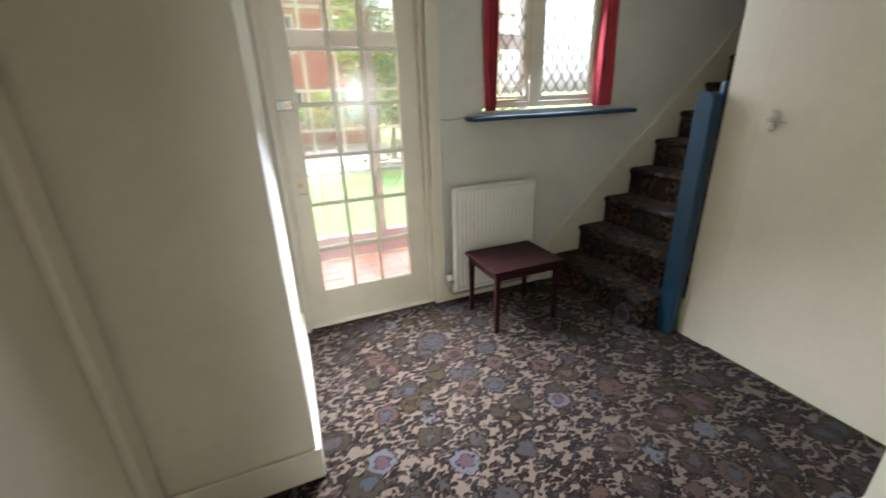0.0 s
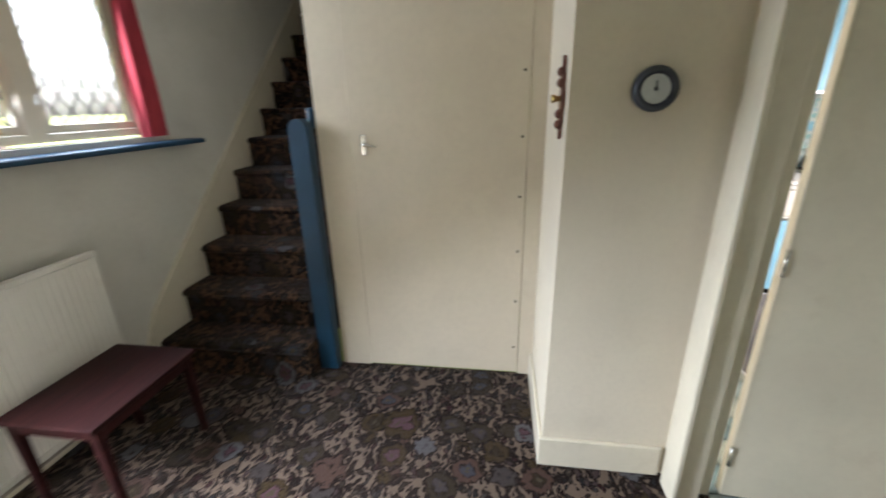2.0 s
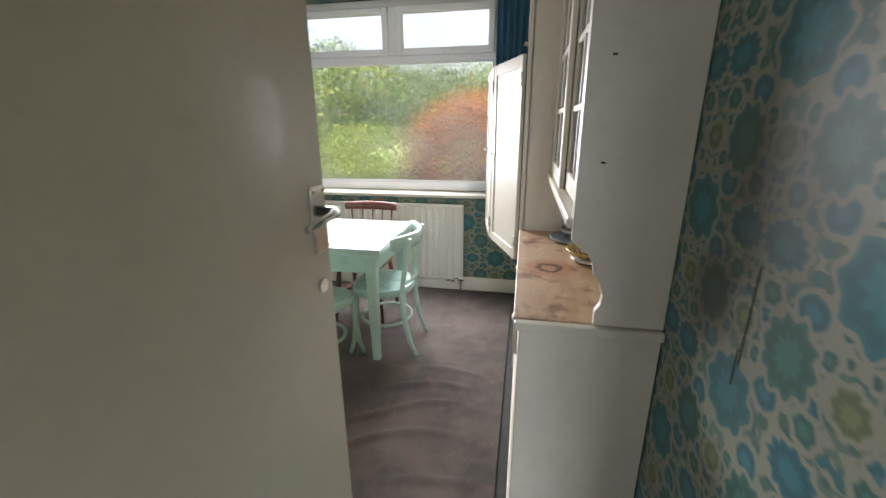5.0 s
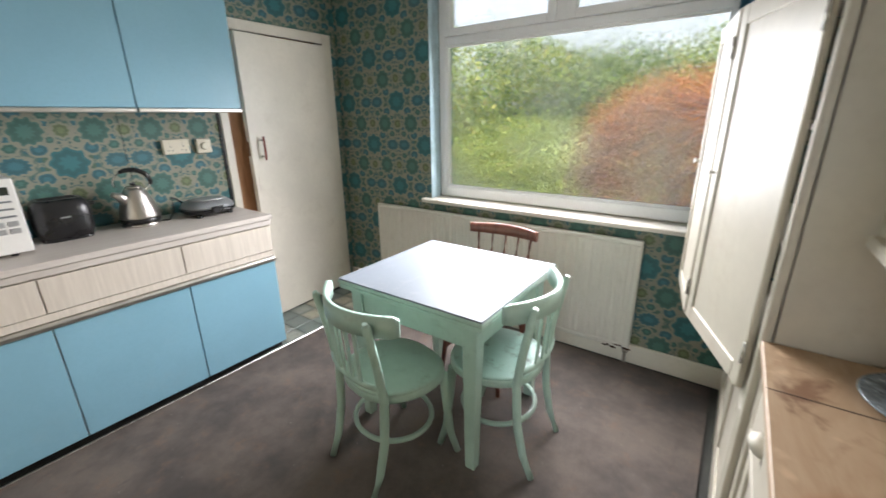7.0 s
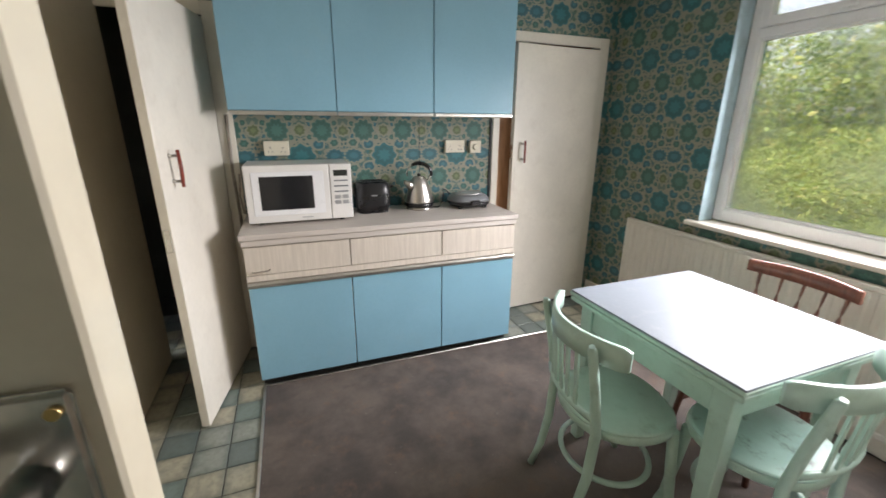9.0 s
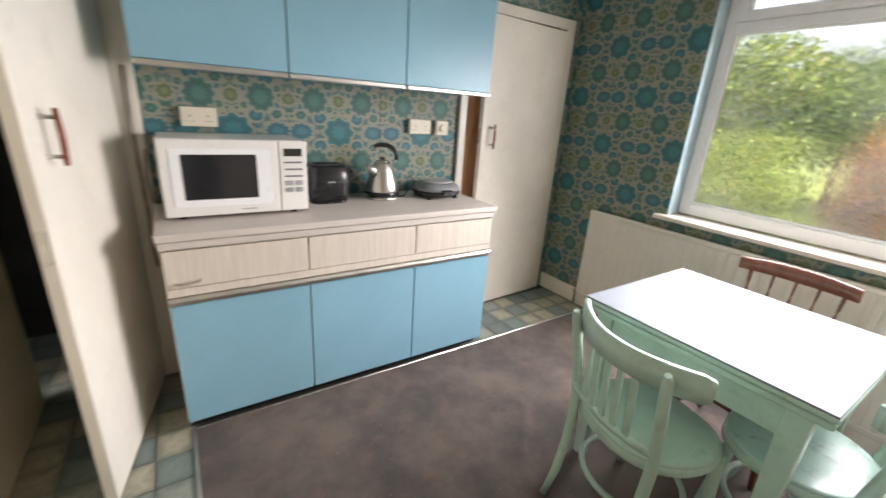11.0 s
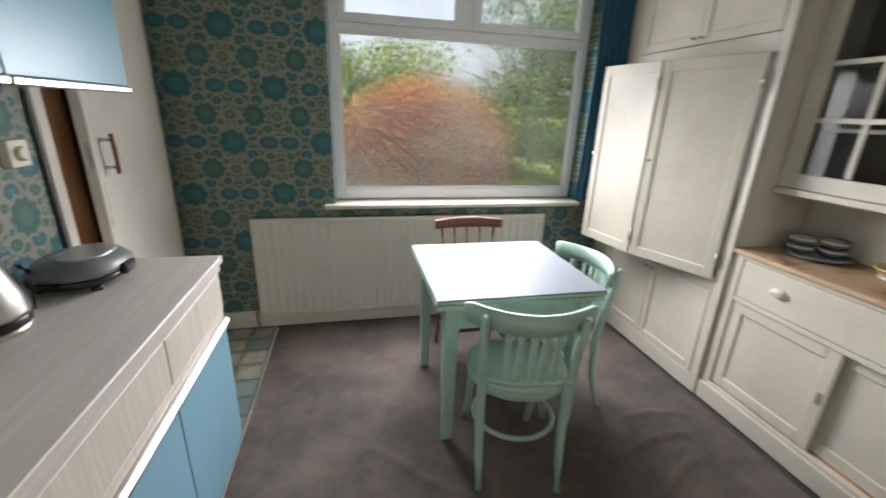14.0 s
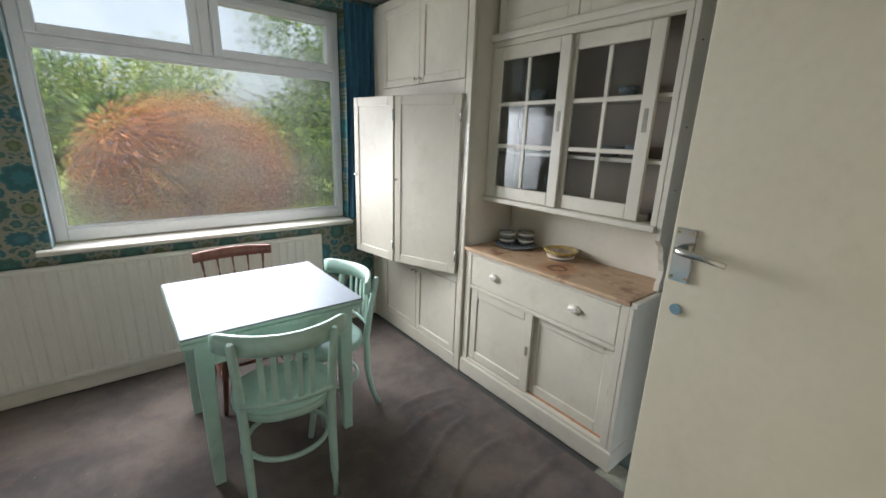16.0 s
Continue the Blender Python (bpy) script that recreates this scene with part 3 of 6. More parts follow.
box(b, 2.31, 2.37, 1.445, 1.62, 0, CEIL)
box(b, 2.31, 2.37, 0.56, 1.445, 2.05, CEIL)
struct("wall_cupboard", b, M_PANEL, "cream boarding under the stairs", "wall")
struct("wall_stair_side", boxed(2.37, 6.0, 1.58, 1.62, 0, 4.2), M_PANEL, "cream partition beside the stairs", "wall")
struct("wall_stair_end", boxed(5.95, 6.05, 1.6, HN, 0, 4.2), M_WALL, "plain wall at the head of the stairs", "wall")
# store walls take their darkness from the colour, not from paint
struct("wall_store_north", boxed(EAST, 5.3, 0.9, 1.0, 0, CEIL), M_UNLIT, "store wall coloured near black for the unlit room", "wall")
struct("wall_store_east", boxed(5.2, 5.3, -3.6, 0.9, 0, CEIL), M_UNLIT, "store wall coloured near black for the unlit room", "wall")
struct("wall_pantry_side", boxed(EAST + 0.1, 5.2, -2.35, -2.30, 0, CEIL), M_SHELFW, "brown boarded pantry wall", "wall")
struct("wall_pantry_back", boxed(EAST + 0.1, 5.2, -3.6, -3.5, 0, CEIL), M_SHELFW, "brown boarded pantry wall", "wall")
struct("wall_store_south", boxed(EAST + 0.1, 5.2, -0.80, -0.72, 0, CEIL), M_UNLIT, "store wall coloured near black for the unlit room", "wall")
b = bmesh.new()
box(b, -0.62, 2.37, -0.17, HN + 0.12, CEIL, CEIL + 0.1)
struct("ceiling_hall", b, M_CEIL, "white hall ceiling", "ceiling")
struct("ceiling_kitchen", boxed(0.45, 5.3, -3.74, -0.02, CEIL, CEIL + 0.1), M_CEIL, "white kitchen ceiling", "ceiling")
struct("ceiling_store", boxed(EAST, 5.3, -0.02, 1.0, CEIL, CEIL + 0.1), M_CEIL, "ceiling of the store", "ceiling")
struct("ceiling_stairs", boxed(1.0, 6.05, 1.5, HN + 0.12, 4.2, 4.3), M_CEIL, "white ceiling over the stairs", "ceiling")
struct("wall_landing", boxed(2.32, 2.37, 1.62, HN, CEIL + 0.1, 4.2), M_WALL, "plain wall over the hall ceiling", "wall")

# carpet of the kitchen: a loose sheet with shallow ripples
b = bmesh.new()
nx, ny = 170, 190
X0, X1, Y0, Y1 = 1.16, 3.545, -3.40, -0.725
grid = []
for j in range(ny + 1):
    row = []
    for i in range(nx + 1):
        x, y = X0 + (X1 - X0) * i / nx, Y0 + (Y1 - Y0) * j / ny
        z = 0.006 + 0.002 * noise.noise((x * 4, y * 4, 3))
        for cx, cy, ang, ln, h in ((1.62, -1.55, 12, 0.34, 0.013), (1.75, -1.72, 18, 0.42, 0.015), (1.60, -1.95, 8, 0.30, 0.012), (1.95, -1.45, 28, 0.30, 0.010), (1.50, -2.12, 5, 0.25, 0.010), (2.75, -2.0, -30, 0.35, 0.007), (1.45, -1.32, 20, 0.25, 0.010)):
            ca, sa = math.cos(radians(ang)), math.sin(radians(ang))
            u, w = (x - cx) * ca + (y - cy) * sa, -(x - cx) * sa + (y - cy) * ca
            w += 0.04 * math.sin(u * 7 + cx * 9)
            z += 1.7 * h * math.exp(-(w / 0.022) ** 2) * max(0.0, 1 - (u / ln) ** 2)
        row.append(b.verts.new((x, y, z)))
    grid.append(row)
for j in range(ny):
    for i in range(nx):
        b.faces.new((grid[j][i], grid[j][i + 1], grid[j + 1][i + 1], grid[j + 1][i])).smooth = True
struct("carpet_kitchen", b, M_CARPET, "worn grey-brown carpet with ripples and stains", "carpet")
struct("carpet_edge_east", boxed(3.545, 3.557, -3.38, -0.725, -0.006, 0.008, 0.002), M_ALU, "metal carpet edging strip", "trim")
struct("carpet_edge_north", boxed(1.16, 3.545, -0.737, -0.723, -0.006, 0.010, 0.002), M_ALU, "metal carpet edging strip", "trim")

# skirting boards
for nm, a in (("baseboard_west", (WEST, WEST + 0.018, -1.10, -0.17, 0, 0.15)), ("baseboard_south", (0.72, EAST, SOUTH, SOUTH + 0.02, 0, 0.125)),
              ("baseboard_clock", (1.672, 1.69, -0.0, 0.498, 0, 0.145)), ("baseboard_return", (1.69, 2.31, 0.48, 0.498, 0, 0.145)),
              ("baseboard_nib", (-0.5, 0.068, 1.482, 1.50, 0, 0.15)),
              ("baseboard_front", (1.13, 2.2, HN - 0.018, HN, 0, 0.13))):
    struct(nm, boxed(*a, bevel=0.004), M_WHITE if "south" in nm or "west" in nm else M_GLOSS, "painted skirting board", "skirting")
struct("baseboard_nib_side", prism(bmesh.new(), [(0.052, 1.50), (0.070, 1.50), (0.103, 2.50), (0.103, HN), (0.085, HN), (0.085, 2.50)], 0, 0.15), M_GLOSS, "painted skirting board", "skirting")
struct("trim_hall_west", boxed(-0.5, -0.47, 1.37, 1.482, 0, CEIL, bevel=0.006), M_GLOSS, "cream painted door architrave", "trim")


# ---- kitchen window ----
win = settle("window_1", (2.22, -3.56, 0.88), "white plastic window with misted panes and two top lights", "window")
FY0, FY1 = -3.625, -3.555


def bar(bm, x0, x1, z0, z1, y0=FY0, y1=FY1, bevel=0.006):
    box(bm, x0, x1, y0, y1, z0, z1, bevel)


b = bmesh.new()
bar(b, 1.335, 1.385, 0.89, 2.415)
bar(b, 3.055, 3.115, 0.89, 2.415)
bar(b, 1.385, 3.055, 0.89, 0.965)
bar(b, 1.385, 3.055, 1.945, 2.00)
bar(b, 1.385, 3.055, 2.36, 2.415)
bar(b, 2.19, 2.26, 2.00, 2.36)
part("window_frame", b, M_UPVC, win)
for x0, x1 in ((1.385, 2.19), (2.26, 3.055)):
    s = bmesh.new()
    for q in ((x0, x0 + 0.05, 2.0, 2.36), (x1 - 0.05, x1, 2.0, 2.36), (x0 + 0.05, x1 - 0.05, 2.0, 2.05), (x0 + 0.05, x1 - 0.05, 2.31, 2.36)):
        bar(s, *q, y0=-3.60, y1=-3.535)
    sash = part("sash", s, M_UPVC, win)
    part("pane", boxed(x0 + 0.05, x1 - 0.05, -3.575, -3.57, 2.05, 2.31), M_WET, sash).visible_shadow = False
    mid = (x0 + x1) / 2
    h = boxed(mid - 0.015, mid + 0.015, -3.535, -3.515, 2.005, 2.03, bevel=0.003)
    box(h, mid - 0.05, mid + 0.015, -3.517, -3.503, 2.010, 2.026, 0.003)
    part("window_handle", h, M_UPVC, sash)
part("pane", boxed(1.385, 3.055, -3.592, -3.586, 0.965, 1.945), M_WET, win).visible_shadow = False
b = bmesh.new()
for q in ((1.385, 1.397, 0.965, 1.945), (3.043, 3.055, 0.965, 1.945), (1.397, 3.043, 0.965, 0.977), (1.397, 3.043, 1.933, 1.945)):
    bar(b, *q, y0=-3.585, y1=-3.56, bevel=0.003)
part("glazing_bead", b, M_UPVC, win)
part("window_sill", boxed(1.325, 3.185, -3.60, -3.39, 0.852, 0.882, bevel=0.006), M_WHITE, win, "white painted timber sill")
struct("trim_reveal", boxed(3.115, 3.125, -3.555, SOUTH - 0.002, 0.884, 2.42), surface("pale_blue_reveal_paint", (0.42, 0.56, 0.62), 0.5, 0.15, 12, 60, 0.2), "pale blue painted window reveal", "trim")


def curtain(name, x0, x1, y, z0, z1, mat, label, waves, amp=0.018, gather=None):
    t = thing(name, ((x0 + x1) / 2, y, z0), label, "curtain")
    b = bmesh.new()
    n, rows = 60, 14
    for side in (0, 0.004):
        rws = []
        for j in range(rows + 1):
            f = j / rows
            zz = z0 + (z1 - z0) * f
            g = 1.0 if gather is None else gather(f)
            r = []
            for i in range(n + 1):
                u = i / n
                xx = (x0 + x1) / 2 + (u - 0.5) * (x1 - x0) * g
                yy = y + side + amp * math.sin(u * waves * 2 * math.pi + 0.8 * math.sin(f * 3)) + 0.006 * math.sin(u * 17 + f * 5)
                r.append(b.verts.new((xx, yy, zz)))
            rws.append(r)
        for j in range(rows):
            for i in range(n):
                b.faces.new((rws[j][i], rws[j][i + 1], rws[j + 1][i + 1], rws[j + 1][i])).smooth = True
    part("cloth", b, mat, t)
    return t


curtain("curtain", 1.12, 1.36, -3.405, 0.90, 2.46, M_CURT, "dark blue gathered curtain beside the kitchen window", 5)


# ---- radiators ----
def radiator(name, x0, x1, z0, z1, y_wall, y_front, label, seams):
    """A flat panel radiator whose front faces the room; y_wall, y_front: its back and its face."""
    s = 1 if y_front > y_wall else -1
    t = thing(name, ((x0 + x1) / 2, (y_wall + y_front) / 2, z0), label, "radiator")
    b = bmesh.new()
    prof = []
    n = seams
    step = (x1 - x0 - 0.04) / n
    back = y_front - s * 0.035
    pts = [(x0, back), (x0, y_front - s * 0.006), (x0 + 0.008, y_front)]
    for i in range(n):
        a = x0 + 0.02 + i * step
        pts += [(a + step * 0.12, y_front), (a + step * 0.3, y_front - s * 0.006), (a + step * 0.7, y_front - s * 0.006), (a + step * 0.88, y_front)]
    pts += [(x1 - 0.008, y_front), (x1, y_front - s * 0.006), (x1, back)]
    prism(b, pts, z0 + 0.035, z1 - 0.03)
    part("panel", b, M_RAD, t)
    for za, zb in ((z1 - 0.03, z1), (z0, z0 + 0.035)):
        part("rail", boxed(x0, x1, min(back, y_front), max(back, y_front), za, zb, bevel=0.006), M_RAD, t)
    for x in (x0 + 0.12, x1 - 0.12):
        part("bracket", boxed(x - 0.02, x + 0.02, min(y_wall, back), max(y_wall, back), z0 + 0.08, z1 - 0.08), M_RAD, t)
    return t


rad_k = radiator("radiator", 1.60, 3.655, 0.10, 0.795, SOUTH + 0.002, -3.385, "long cream panel radiator under the kitchen window", 34)
v = bmesh.new()
tube(v, [(1.62, -3.405, 0.0), (1.62, -3.405, 0.09), (1.63, -3.405, 0.125)], 0.009)
lathe(v, [(0.016, 0), (0.018, 0.01), (0.016, 0.03)], 12, (1.62, -3.405, 0.075))
part("valve", v, M_PIPE, rad_k)
v = bmesh.new()
tube(v, [(3.675, -3.405, 0.0), (3.675, -3.405, 0.12), (3.64, -3.405, 0.14)], 0.009)
lathe(v, [(0.016, 0), (0.018, 0.01), (0.016, 0.03)], 12, (3.675, -3.405, 0.10))
part("valve", v, M_PIPE, rad_k)
M_RUST = surface("dark_rust", (0.055, 0.026, 0.014), 0.9, 0.4, 60, 160, 0.6)
rr = random.Random(21)
for k in range(7):
    x = 1.605 + 0.022 * k + rr.uniform(-0.006, 0.006)
    z = 0.098 + rr.uniform(0.0, 0.016) + (0.02 if k in (2, 3) else 0)
    lump = bmesh.new()
    bmesh.ops.create_icosphere(lump, subdivisions=1, radius=1.0, matrix=Matrix.Translation((x, -3.384, z)) @ Matrix.Diagonal((rr.uniform(0.010, 0.022), 0.003, rr.uniform(0.004, 0.010), 1)))
    part("rust_spot", lump, M_RUST, rad_k)
rad_h = radiator("radiator", 1.175, 1.84, 0.10, 0.885, HN - 0.002, HN - 0.10, "cream panel radiator behind the dark stool", 20)
v = bmesh.new()
tube(v, [(1.145, HN - 0.06, 0.24), (1.145, HN - 0.06, 0.10), (1.17, HN - 0.06, 0.07), (1.30, HN - 0.06, 0.07), (1.85, HN - 0.06, 0.075), (1.87, HN - 0.05, 0.10)], 0.011)
tube(v, [(1.145, HN - 0.06, 0.17), (1.19, HN - 0.065, 0.17)], 0.012)
part("pipe", v, M_PIPE, rad_h, "dark bare heating pipe")
part("valve", turned([(0.014, 0), (0.022, 0.005), (0.022, 0.04), (0.012, 0.05)], 12, (1.145, HN - 0.06, 0.19)), M_WHITE, rad_h)


# ---- doors ----
def lever(parent, at, n, s, plate=(0.05, 0.16), reach=0.11):
    """A lever handle: n is the way out of the leaf, s the way the lever points (unit vectors in the thing's frame)."""
    n, s, up, c = Vector(n), Vector(s), Vector((0, 0, 1)), Vector(at)
    b = bmesh.new()
    r = bmesh.ops.create_cube(b, size=1.0)["verts"]
    mt = Matrix((s, n, up)).transposed().to_4x4()
    bmesh.ops.scale(b, verts=r, vec=(plate[0], 0.008, plate[1]))
    bmesh.ops.bevel(b, geom=list(b.edges), offset=0.003, segments=2, affect="EDGES")
    bmesh.ops.transform(b, matrix=Matrix.Translation(c + n * 0.004) @ mt, verts=b.verts)
    p = part("handle_plate", b, M_CHROME, parent, "worn chrome handle plate")
    b = bmesh.new()
    a = c + up * 0.02
    tube(b, [a + n * 0.004, a + n * 0.045, a + n * 0.055 + s * 0.012, a + n * 0.055 + s * 0.06 - up * 0.003, a + n * 0.05 + s * reach - up * 0.012], [0.013, 0.010, 0.010, 0.009, 0.007], 10)
    part("lever", b, M_CHROME, p)
    b = bmesh.new()
    for dx in (-1, 1):
        for dz in (-1, 1):
            tube(b, [c + s * dx * plate[0] * 0.34 + up * dz * plate[1] * 0.42 + n * 0.007, c + s * dx * plate[0] * 0.34 + up * dz * plate[1] * 0.42 + n * 0.0105], 0.004, 8)
    part("screw", b, M_BRASS, p)


def d_pull(parent, at, n):
    n, c, up = Vector(n), Vector(at), Vector((0, 0, 1))
    b = bmesh.new()
    for s in (-1, 1):
        tube(b, [c + up * 0.055 * s, c + up * 0.055 * s + n * 0.012, c + up * 0.055 * s + n * 0.032], [0.010, 0.006, 0.006], 10)
    p = part("pull_posts", b, M_CHROME, parent, "chrome posts of the pull")
    b = bmesh.new()
    tube(b, [c - up * 0.08 + n * 0.038, c + n * 0.041, c + up * 0.08 + n * 0.038], [0.0075, 0.0085, 0.0075], 10)
    part("grip", b, M_HANDLE, p, "dark red wooden grip")


def flush_leaf(name, at, turn, w, h, mat, label):
    """A flush leaf hinged at its origin, running along its own +x, 40 mm thick from y 0 to 0.04."""
    t = thing(name, at, label, "door", turn=turn if turn else 0.001)
    tagged(t, kind="structure")
    part("leaf", boxed(0, w, 0, 0.04, 0.0, h, bevel=0.003), mat, t)
    for z in (0.2, h * 0.5, h - 0.2):
        part("hinge", tube(bmesh.new(), [(0.0, -0.004, z - 0.045), (0.0, -0.004, z + 0.045)], 0.007, 8), M_CHROME, t)
    return t


# kitchen door, open against the hall side of the kitchen
kdir = Vector((1.55 - 1.597, -0.935 + 0.205))
kd = flush_leaf("door_kitchen", (1.597, -0.205, 0.015), math.degrees(math.atan2(kdir.y, kdir.x)), 0.668, 1.98, M_GLOSS, "cream gloss flush door standing open into the kitchen")
lever(kd, (0.630, 0.0, 1.245), (0, -1, 0), (-1, 0, 0), (0.055, 0.15), 0.12)
lever(kd, (0.630, 0.04, 1.245), (0, 1, 0), (-1, 0, 0), (0.055, 0.15), 0.12)
b = bmesh.new()
tube(b, [(0.622, -0.001, 1.09), (0.622, -0.006, 1.09)], 0.016, 14)
tube(b, [(0.622, 0.041, 1.09), (0.622, 0.046, 1.09)], 0.016, 14)
part("keyhole_rose", b, M_CHROME, kd)


def door_frame(name, pts_boxes, mat, label):
    b = bmesh.new()
    for q in pts_boxes:
        box(b, *q, bevel=0.004)
    return struct(name, b, mat, label, "door frame")


door_frame("trim_kitchen_door", [(1.535, 1.645, -0.02, 0.0, 0, 2.10), (0.735, 0.815, -0.02, -0.002, 0, 2.10), (0.815, 1.535, -0.02, 0.0, 2.03, 2.10),
                                 (1.60, 1.62, -0.17, -0.022, 0, 2.05), (0.78, 0.80, -0.17, -0.022, 0, 2.05), (0.80, 1.60, -0.17, -0.022, 2.03, 2.05),
                                 (1.565, 1.60, -0.115, -0.022, 0, 2.03), (0.80, 0.812, -0.115, -0.022, 0, 2.03)], M_GLOSS, "cream gloss door frame with rounded architrave")

# pantry door beside the units, slightly ajar
door_frame("trim_pantry_door", [(EAST - 0.018, EAST, -3.375, -3.29, 0, 2.10), (EAST - 0.018, EAST, -2.46, -2.405, 0, 2.10), (EAST - 0.018, EAST, -3.29, -2.46, 2.03, 2.10),
                                (EAST, EAST + 0.1, -3.30, -3.285, 0, 2.04), (EAST, EAST + 0.1, -2.455, -2.44, 0, 2.04)], M_WHITE, "white painted pantry door frame")
pdr = flush_leaf("door_pantry", (EAST - 0.005, -3.275, 0.012), 93.5, 0.74, 2.0, M_WHITE, "white flush pantry door slightly ajar")
d_pull(pdr, (0.66, 0.04, 1.27), (0, 1, 0))
part("lock_plate", boxed(0.66, 0.715, 0.0395, 0.0425, 0.98, 1.16, bevel=0.001), M_WHITE, pdr)
part("latch", boxed(0.739, 0.743, 0.008, 0.032, 1.22, 1.32, bevel=0.001), M_CHROME, pdr)
for z in (0.5, 0.9, 1.3, 1.7):
    tagged(part("pantry_shelf", boxed(EAST + 0.12, EAST + 0.5, -2.75, -2.352, z, z + 0.02, bevel=0.002), M_SHELFW), "brown wooden shelf inside the pantry", "shelf", "pantry shelves")

# store door at the other end of the units, wide open
door_frame("trim_store_door", [(EAST - 0.018, EAST, -0.705, -0.62, 0, 2.10), (EAST - 0.018, EAST, -0.62, 0.2, 2.03, 2.10), (EAST - 0.018, EAST, 0.2, 0.28, 0, 2.10),
                               (EAST, EAST + 0.1, -0.643, -0.63, 0, 2.04)], M_WHITE, "cream painted door frame of the dark store")
sdir = Vector((3.30 - 4.03, -0.465 + 0.60))
struct("trim_pantry_lining", boxed(EAST + 0.012, EAST + 0.098, -2.62, -2.4555, 0, 2.03), M_SHELFW, "bare brown pantry door lining", "trim")
sd = flush_leaf("door_store", (4.035, -0.585, 0.012), math.degrees(math.atan2(sdir.y, sdir.x)), 0.76, 2.0, M_WHITE, "cream flush store door standing wide open")
d_pull(sd, (0.66, 0.04, 1.27), (0, 1, 0))
part("latch", boxed(0.759, 0.763, 0.008, 0.032, 0.92, 1.02, bevel=0.001), M_CHROME, sd)

# under-stairs cupboard door in the hall
cd = settle("door_cupboard", (2.34, 1.0, 0.01), "cream flush cupboard door with a row of screw holes", "door")
part("leaf", boxed(2.307, 2.345, 0.563, 1.442, 0.012, 2.045, bevel=0.002), M_PANEL, cd)
lat = part("handle_plate", boxed(2.297, 2.307, 1.362, 1.387, 1.265, 1.365, bevel=0.003), M_CHROME, cd, "small chrome handle plate")
b = bmesh.new()
tube(b, [(2.297, 1.375, 1.32), (2.265, 1.375, 1.32), (2.258, 1.362, 1.32), (2.262, 1.297, 1.31)], [0.007, 0.006, 0.006, 0.004], 8)
part("lever", b, M_CHROME, lat)
for k in range(6):
    z = 0.18 + 0.292 * k
    part("screw_hole", tube(bmesh.new(), [(2.3075, 0.588, z), (2.3055, 0.588, z)], 0.007, 10), M_HOLE, cd)

# front door: glazed with small panes
fd = settle("door_front", (0.58, 2.74, 0.012), "cream front door with many small glass panes", "door")
DX0, DX1, DY0, DY1 = 0.155, 1.012, 2.735, 2.78
gx = [0.268, 0.482, 0.672, 0.885]
gz = [0.25 + 0.2985 * k for k in range(7)]
b = bmesh.new()
box(b, DX0, gx[0], DY0, DY1, 0.012, 2.09, 0.003)
box(b, gx[3], DX1, DY0, DY1, 0.012, 2.09, 0.003)
box(b, gx[0], gx[3], DY0, DY1, 0.012, gz[0], 0.003)
box(b, gx[0], gx[3], DY0, DY1, gz[6], 2.09, 0.003)
part("door_frame", b, M_GLOSS, fd)
b = bmesh.new()
for x in gx[1:3]:
    box(b, x - 0.011, x + 0.011, DY0 + 0.004, DY1 - 0.004, gz[0], gz[6], 0.004)
for z in gz[1:6]:
    box(b, gx[0], gx[3], DY0 + 0.005, DY1 - 0.005, z - 0.011, z + 0.011, 0.004)
part("glazing_bar", b, M_GLOSS, fd)
bulls = {(1, 0), (0, 3), (2, 5), (2, 2)}
for i in range(3):
    for k in range(6):
        x0, x1 = gx[i] + (0.011 if i else 0), gx[i + 1] - (0.011 if i < 2 else 0)
        z0, z1 = gz[k] + (0.011 if k else 0), gz[k + 1] - (0.011 if k < 5 else 0)
        b = boxed(x0, x1, 2.756, 2.760, z0, z1)
        p = part("pane", b, M_BLOOMGLASS, fd)
        p.visible_shadow = False
        if (i, k) in bulls:
            cx, cz, rr = (x0 + x1) / 2, (z0 + z1) / 2, min(x1 - x0, z1 - z0) * 0.36
            q = bmesh.new()
            for r2, w in ((rr, 0.009), (rr * 0.62, 0.008), (rr * 0.25, 0.012)):
                tube(q, [(cx + r2 * math.cos(a * math.pi / 12), 2.752, cz + r2 * math.sin(a * math.pi / 12)) for a in range(24)], w, 8, True)
            part("bullseye", q, M_GLASS, p, "bullseye ridges in the pane").visible_shadow = False
lt = part("rim_lock", boxed(0.14, 0.235, 2.705, 2.735, 1.42, 1.475, bevel=0.005), M_CHROME, fd, "worn brass rim lock")
part("lock_knob", tube(bmesh.new(), [(0.215, 2.706, 1.448), (0.215, 2.694, 1.448), (0.215, 2.688, 1.448), (0.215, 2.678, 1.448)], [0.006, 0.006, 0.013, 0.012], 14), M_BRASS, lt)
b = bmesh.new()
tube(b, [(0.215, 2.733, 0.985), (0.215, 2.728, 0.985)], 0.016, 14)
part("keyhole_rose", b, M_BRASS, fd)
part("letter_lip", boxed(0.20, 0.25, 2.728, 2.735, 0.925, 0.932), M_PIPE, fd)
door_frame("trim_front_door", [(1.012, 1.055, 2.70, 2.80, 0, 2.12), (1.045, 1.13, HN - 0.022, HN, 0, 2.18), (0.10, 0.155, 2.70, 2.80, 0, 2.12),
                               (0.099, 0.135, HN - 0.02, HN, 0, 2.18), (0.155, 1.012, 2.72, 2.80, 2.09, 2.12), (0.135, 1.045, HN - 0.022, HN, 2.10, 2.18)], M_GLOSS, "cream front door frame")
